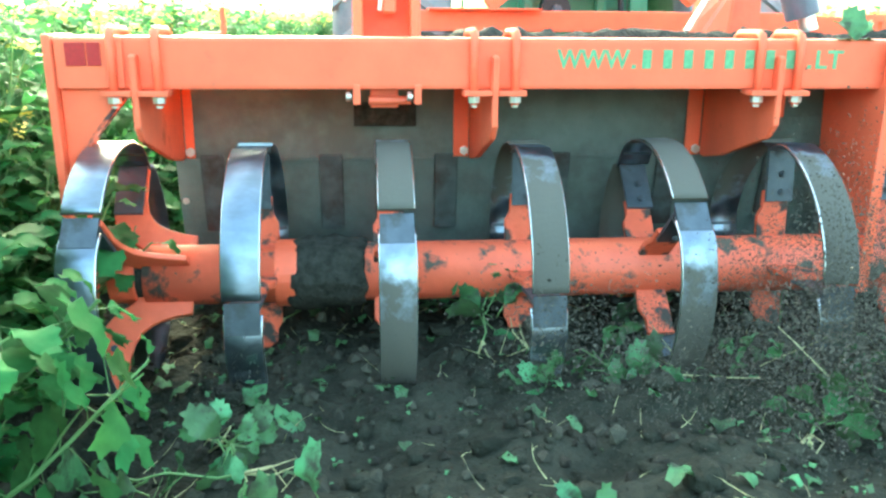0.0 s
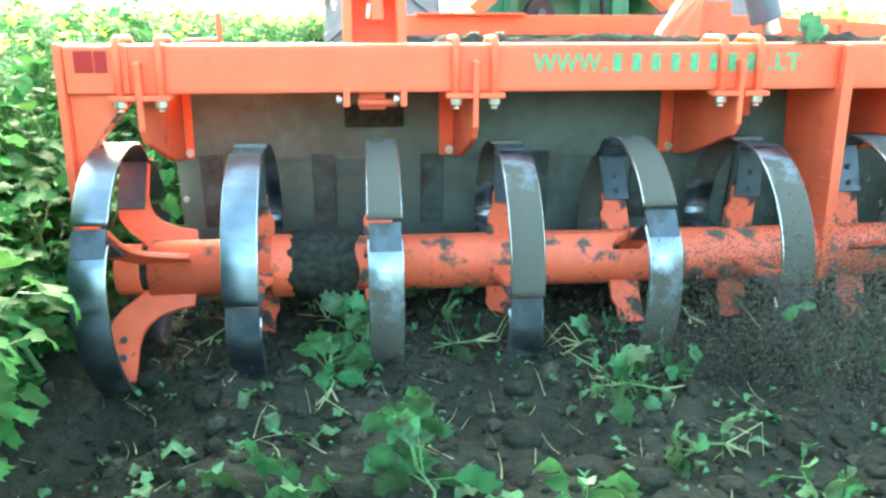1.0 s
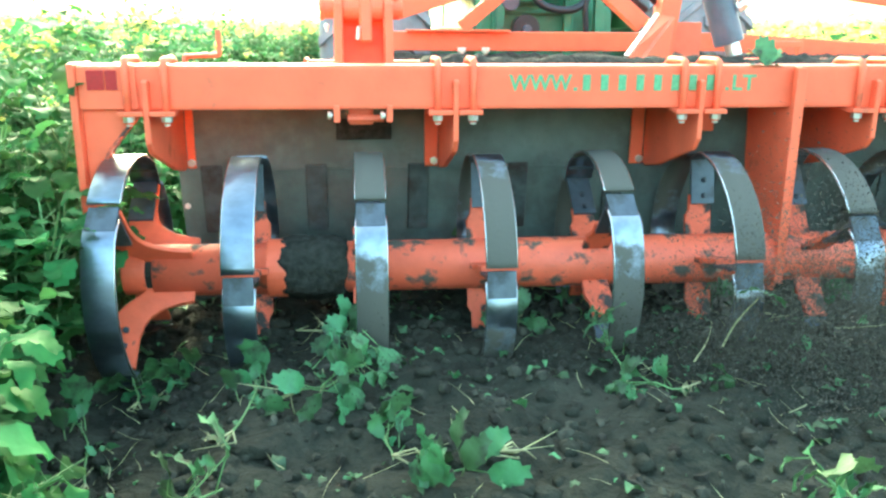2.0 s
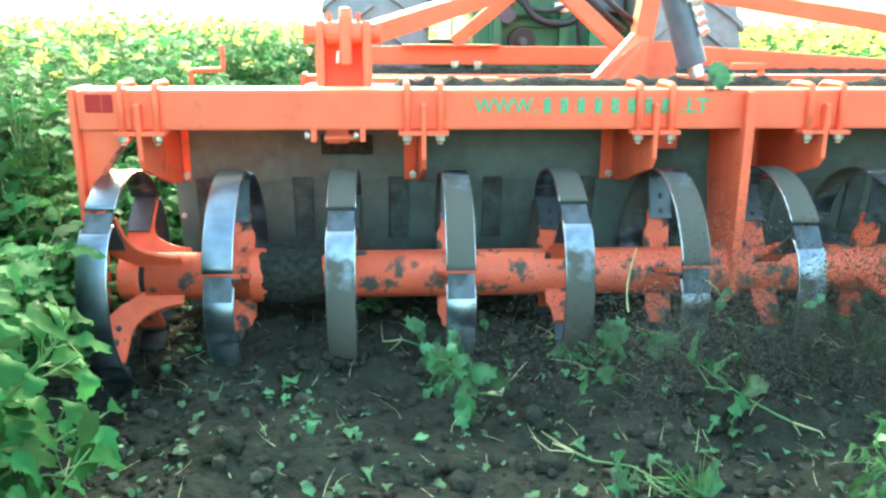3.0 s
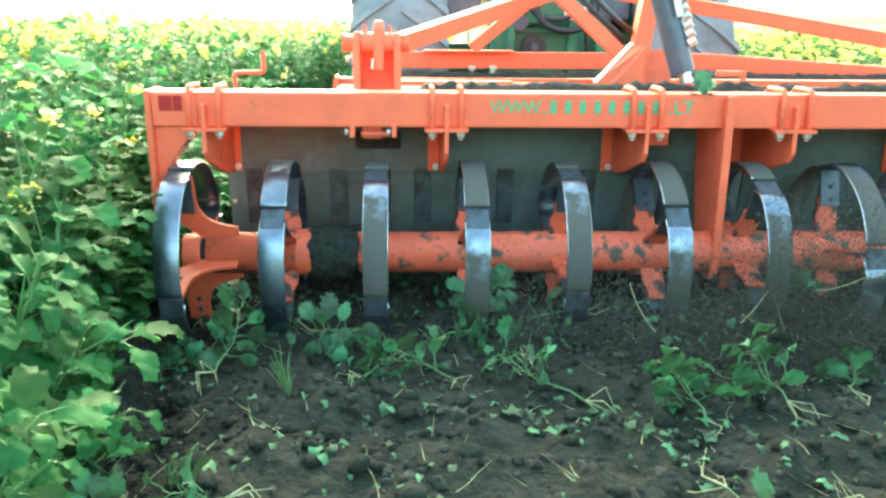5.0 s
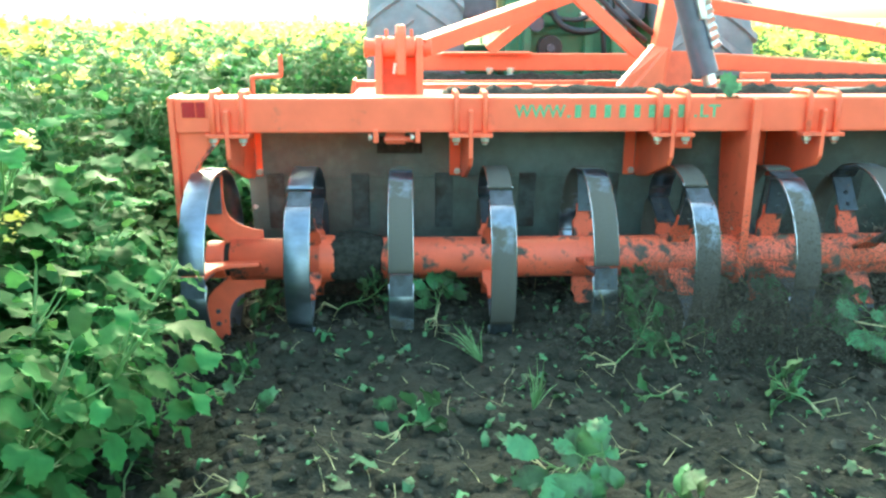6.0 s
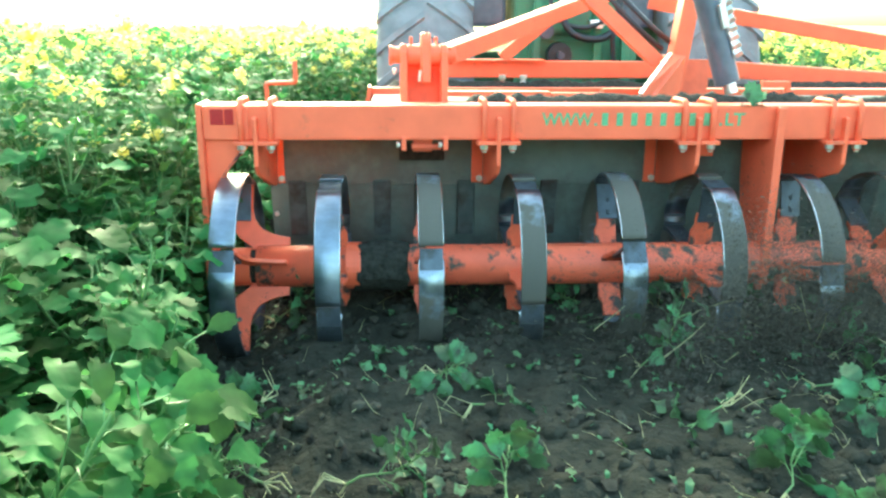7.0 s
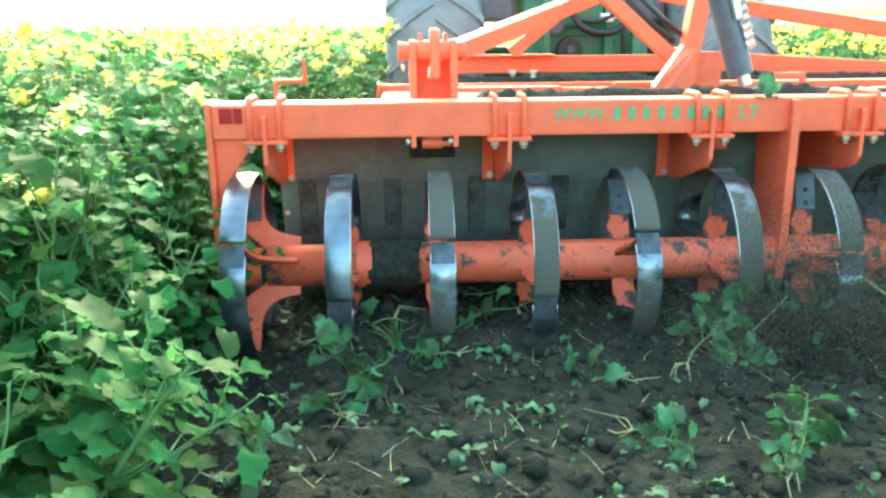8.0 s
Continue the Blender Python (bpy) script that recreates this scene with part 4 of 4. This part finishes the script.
def crumbs(n, size, fine=False):
    """Lumpy soil crumbs; fine ones have fewer faces."""
    g = (1 + 5 ** 0.5) / 2
    base = np.array([(-1, g, 0), (1, g, 0), (-1, -g, 0), (1, -g, 0), (0, -1, g), (0, 1, g), (0, -1, -g), (0, 1, -g), (g, 0, -1), (g, 0, 1), (-g, 0, -1), (-g, 0, 1)]) / 1.9
    tri = np.array([(0, 11, 5), (0, 5, 1), (0, 1, 7), (0, 7, 10), (0, 10, 11), (1, 5, 9), (5, 11, 4), (11, 10, 2), (10, 7, 6), (7, 1, 8),
                    (3, 9, 4), (3, 4, 2), (3, 2, 6), (3, 6, 8), (3, 8, 9), (4, 9, 5), (2, 4, 11), (6, 2, 10), (8, 6, 7), (9, 8, 1)])
    if fine:
        base, tri = base[[0, 3, 4, 8]], np.array([(0, 2, 1), (0, 1, 3), (0, 3, 2), (1, 2, 3)])
    k = len(base)
    sizes = size[0] + (size[1] - size[0]) * rng.random(n) ** 2.4
    v = base[None] * rng.uniform(0.75, 1.2, (n, k, 1)) * sizes[:, None, None] * rng.uniform(0.6, 1.2, (n, 1, 3)) + rng.normal(0, 0.12, (n, k, 3)) * sizes[:, None, None]
    f = tri[None] + k * np.arange(n)[:, None, None]
    return v, f.reshape(-1, 3)


N = 17000
cvs, cfs = crumbs(N, (0.004, 0.026))
px, py = rng.uniform(TILL_X0 - 0.1, TILL_X1, N), rng.uniform(-2.6, 11.0, N)
pz = np.array([soil_height(a, b) for a, b in zip(px, py)])
cvs = cvs + np.stack([px, py, pz + 0.004], -1)[:, None]
tagged(link("soil_crumbs", quad_mesh("soil_crumbs", cvs.reshape(-1, 3), cfs, [M_CRUMB], smooth=False), None), "dark crumbs and clods on the tilled soil", "soil", kind="stuff")

CLODS = 6500
cvs, cfs = crumbs(CLODS, (0.014, 0.046))
px, py = rng.uniform(TILL_X0 + 0.05, TILL_X1, CLODS), rng.uniform(-3.2, 12.2, CLODS)
pz = np.array([soil_height(a, b) for a, b in zip(px, py)])
cvs = cvs * (1.15, 1.15, 0.75) + np.stack([px, py, pz + 0.002], -1)[:, None]
tagged(link("soil_clods", quad_mesh("soil_clods", cvs.reshape(-1, 3), cfs, [M_SOIL], smooth=True), None), "rounded dark clods half sunk in the tilled soil", "soil", kind="stuff")

scraps, straws = [], []
for _ in range(2500):
    x, y = rng.uniform(TILL_X0 + 0.05, TILL_X1), rng.uniform(-3.2, 12)
    n, wide = (int(rng.integers(3, 9)), 0.07) if rng.random() < 0.35 else (int(rng.integers(1, 3)), 0.04)
    big_ = rng.uniform(0.6, 1.5)
    for _k in range(n):
        xa, ya = x + rng.normal(0, wide), y + rng.normal(0, wide)
        z = soil_height(xa, ya) + rng.uniform(0.0, 0.035)
        s = big_ * (0.014 + 0.05 * rng.random() ** 2)
        scraps.append((set_leaf(LEAF_LIMP, np.array([xa, ya, z]), rng.uniform(0, 6.28), rng.uniform(-0.3, 0.9), s, rng.uniform(0.5, 2.2), rng.uniform(0.6, 1.15), 0.45), LEAF_LIMP[1]))
for _ in range(2300):
    x, y = rng.uniform(TILL_X0 + 0.05, TILL_X1), rng.uniform(-3.0, 11.5)
    p = np.array([x, y, soil_height(x, y) + 0.010])
    a, ln, bend = rng.normal(1.75, 0.6), rng.uniform(0.02, 0.15), rng.normal(0, 0.5)
    line = [p]
    for _k in range(4):
        p = p + np.array([math.cos(a), math.sin(a), rng.normal(0.05, 0.08)]) * ln / 4
        p[2] = max(p[2], soil_height(p[0], p[1]) + 0.004)
        a += bend / 4
        line.append(p)
    straws.append(stem_mesh(line, 0.0019, 0.0008, 3))
v, f = joined(scraps)
tagged(link("leaf_scraps", quad_mesh("leaf_scraps", v, f, [M_LIMP]), None), "torn green leaf scraps on the tilled soil", "leaves", kind="stuff")
v, f = joined(straws)
tagged(link("root_threads", quad_mesh("root_threads", v, f, [M_STRAW]), None), "pale roots and stalk bits in the soil", "root_mass", kind="stuff")

# uprooted plants lying about
lying = []
for i in range(6):
    stem, leaf, bloom = plant((0.20, 0.15, 0.26, 0.13, 0.18, 0.32)[i], (18, 14, 16, 12, 20, 14)[i], LEAF_FINE, 0, branches=2, lean=0.4, big=0.10, low=0.25, thick=0.5)
    root = [stem_mesh([(0, 0, 0), (rng.normal(0, 0.03), rng.normal(0, 0.03), -0.05), (rng.normal(0, 0.05), rng.normal(0, 0.05), -0.11)], 0.004, 0.001, 4) for _ in range(4)]
    lying.append([quad_mesh(n, *joined(p), [m]) for n, p, m in (("stalk", stem, M_STEM), ("foliage", leaf, M_LIMP), ("root_mass", root, M_STRAW))])
kept = {}
for i in range(200):
    k = int(rng.integers(0, 6))
    x, y = rng.uniform(TILL_X0 + 0.15, TILL_X1 - 0.1), -2.9 + 14.6 * (i + rng.random()) / 200
    m = pose(x, y, soil_height(x, y) + 0.025, 0, 0, rng.uniform(0, 360)) @ pose(0, 0, 0, rng.uniform(58, 96), 0, 0) @ pose(0, 0, 0, 0, 0, rng.uniform(0, 360))
    if k in kept:
        copy_thing(kept[k], m)
    else:
        kept[k] = thing("uprooted_plant", m, "torn uprooted mustard plant lying on tilled soil", "plant", "uprooted plants")
        for n, me in zip(("stalk", "foliage", "root_mass"), lying[k]):
            tagged(link(n, me, None, kept[k]), kind="stuff" if n != "stalk" else "")

tufts = []
for i in range(3):
    blades_ = []
    for _ in range(22):
        a, ln, tilt = rng.normal(0, 1.1), rng.uniform(0.07, 0.19), rng.uniform(0.1, 0.75)
        d = np.array([math.cos(a) * math.sin(tilt), math.sin(a) * math.sin(tilt), math.cos(tilt)]) * ln
        blades_.append(stem_mesh([np.zeros(3), d * 0.55 + (0, 0, 0.02), d], 0.0026, 0.0007, 3))
    tufts.append(quad_mesh("grass_leaf", *joined(blades_), [M_STEM]))
for i in range(16):
    x, y = rng.uniform(TILL_X0 + 0.3, TILL_X1 - 0.1), -2.6 + 14 * (i + rng.random()) / 16
    t = thing("grass_tuft", pose(x, y, soil_height(x, y), rng.uniform(-40, 40), rng.uniform(-40, 40), rng.uniform(0, 360)), "uprooted tuft of thin grass on tilled soil", "grass", "grass tufts")
    tagged(link("grass_leaf", tufts[i % 3], None, t), kind="stuff")

# leaf stuck on the beam, part of what the machine carries
v, f = joined([(set_leaf(LEAF_FINE, np.array([0.45, 0.004, 0.952]), a, p, s, 0.5, 1.15, 0.2), LEAF_FINE[1]) for a, p, s in ((0.0, 1.4, 0.105), (0.95, 0.95, 0.085), (-0.95, 0.95, 0.085), (1.5, 0.25, 0.06), (-1.5, 0.25, 0.06))])
link("stray_leaf", quad_mesh("stray_leaf", v, f, [M_LIMP]), None, tiller, "green mustard leaf caught on the beam")

# soil and leaves in the air behind the rotor
FLYING = []
SPRAYS = []
for i in range(15):
    n, low = 1900, i < 5
    cvs, cfs = crumbs(n, (0.0010, 0.0040), True)
    cvs = cvs * (0.8, 0.9, 1.5) + (rng.normal(0, 1, (n, 3)) * ((0.16, 0.10, 0.075) if low else (0.085, 0.09, 0.17)))[:, None]
    SPRAYS.append(quad_mesh("thrown_soil", cvs.reshape(-1, 3), cfs, [M_SPRAY_DARK if low else M_SPRAY], smooth=False))
for i in range(165):
    low = i % 3 == 0
    ob = link("thrown_soil", SPRAYS[i // 3 % 5 if low else 5 + i % 10], None)
    tagged(ob, "spray of dark soil crumbs thrown up by the rotor", "soil", "thrown soil", "stuff")
    FLYING.append((ob, low))
for i in range(24):
    v, f = joined([(set_leaf(LEAF_FINE, np.zeros(3), a, 0.3, rng.uniform(0.04, 0.08), 1.2, 0.9, 0.2), LEAF_FINE[1]) for a in (0.0, 2.3)][: 1 + i % 2])
    ob = link("thrown_leaf", quad_mesh("thrown_leaf", v, f, [M_LIMP]), None)
    tagged(ob, "torn green leaf flying behind the rotor", "leaf", "thrown leaves")
    FLYING.append((ob, i % 2 == 0))

for i in range(13):
    p, a, line = np.zeros(3), rng.uniform(0, 6.28), []
    for _k in range(7):
        line.append(p)
        p = p + np.array([math.cos(a) * 0.3, math.sin(a) * 0.3, 1.0]) * rng.uniform(0.02, 0.045)
        a += rng.uniform(0.1, 0.5)
    ob = link("thrown_stalk", quad_mesh("thrown_stalk", *stem_mesh(line, 0.0035, 0.0015, 5), [M_STRAW]), None)
    tagged(ob, "pale bent stalk flying behind the rotor", "stalk", "thrown stalks")
    FLYING.append((ob, i % 2 == 0))

# ---- what moves ----
# elevation of the first blade arm over the rear horizontal, running total in degrees
TURNS = [(0, 39.8), (0.5, 707.0), (1, 1383.0), (1.5, 2069.5), (3, 4101.0), (3.5, 4796.5), (4, 5351.8), (4.5, 5917.0), (6, 7565.2), (6.5, 8112.2), (7, 8665.5), (7.5, 9205.0), (8, 9748.0)]


def motions():
    steps = [i / 30 for i in range(241)]
    drive = [(t, pose(0, SPEED * t, 0)) for t in steps]
    walk(tiller, drive)
    walk(tractor, drive)
    ts, es = zip(*TURNS)
    walk(rotor, [(t, pose(0, AX_Y, AX_Z) @ pose(0, 0, 0, -float(np.interp(t, ts, es)))) for t in steps])
    for w in WHEELS:
        c = w.matrix_basis.translation.copy()
        walk(w, [(i / 4, Matrix.Translation(c) @ pose(0, 0, 0, -math.degrees(SPEED * i / 4 / WHEEL_R))) for i in range(33)])
    for ob, t, aside, over in SPRINGING:
        if t <= 0.0:
            ob.matrix_basis = over @ Matrix.Diagonal((*ob.scale, 1))
        elif t < 7.4:
            walk(ob, [(0.0, aside)] + ([(t, aside)] if t > 0.1 else []) + [(t + 0.5, over), (8.0, over)])
    r = random.Random(11)
    for n, (ob, low) in enumerate(FLYING):
        rows = []
        period, flight = r.uniform(0.60, 0.80), 0.48
        t0 = -r.uniform(0, period)
        for i in range(161):
            t = i / 20
            c = math.floor((t - t0) / period)
            rr = random.Random(n * 1000 + c)
            x = rr.uniform(-1.45, 2.1) if low else max(-1.1, rr.gauss(0.50, 0.38))
            if low:
                vy, vz = rr.uniform(-1.6, -0.7), rr.uniform(0.3, 1.0)
            else:
                vy, vz = rr.uniform(-1.1, -0.4), rr.uniform(1.0, 2.1 + 1.1 * min(1, max(0, x + 0.4)))
            y0, z0 = rr.uniform(-0.45, -0.25), rr.uniform(-0.05, 0.12)
            s = t - t0 - c * period
            if s < flight:
                y, z = y0 + vy * s, z0 + vz * s - 4.9 * s * s
            else:
                y, z = y0 + vy * flight * 0.5, -0.6
            spin = 70 * math.sin(2.1 * t + n)
            rows.append((t, pose(x, y + SPEED * t, z, spin, 40 * math.sin(1.3 * t + 2 * n), 25 * n)))
        walk(ob, rows)


motions()
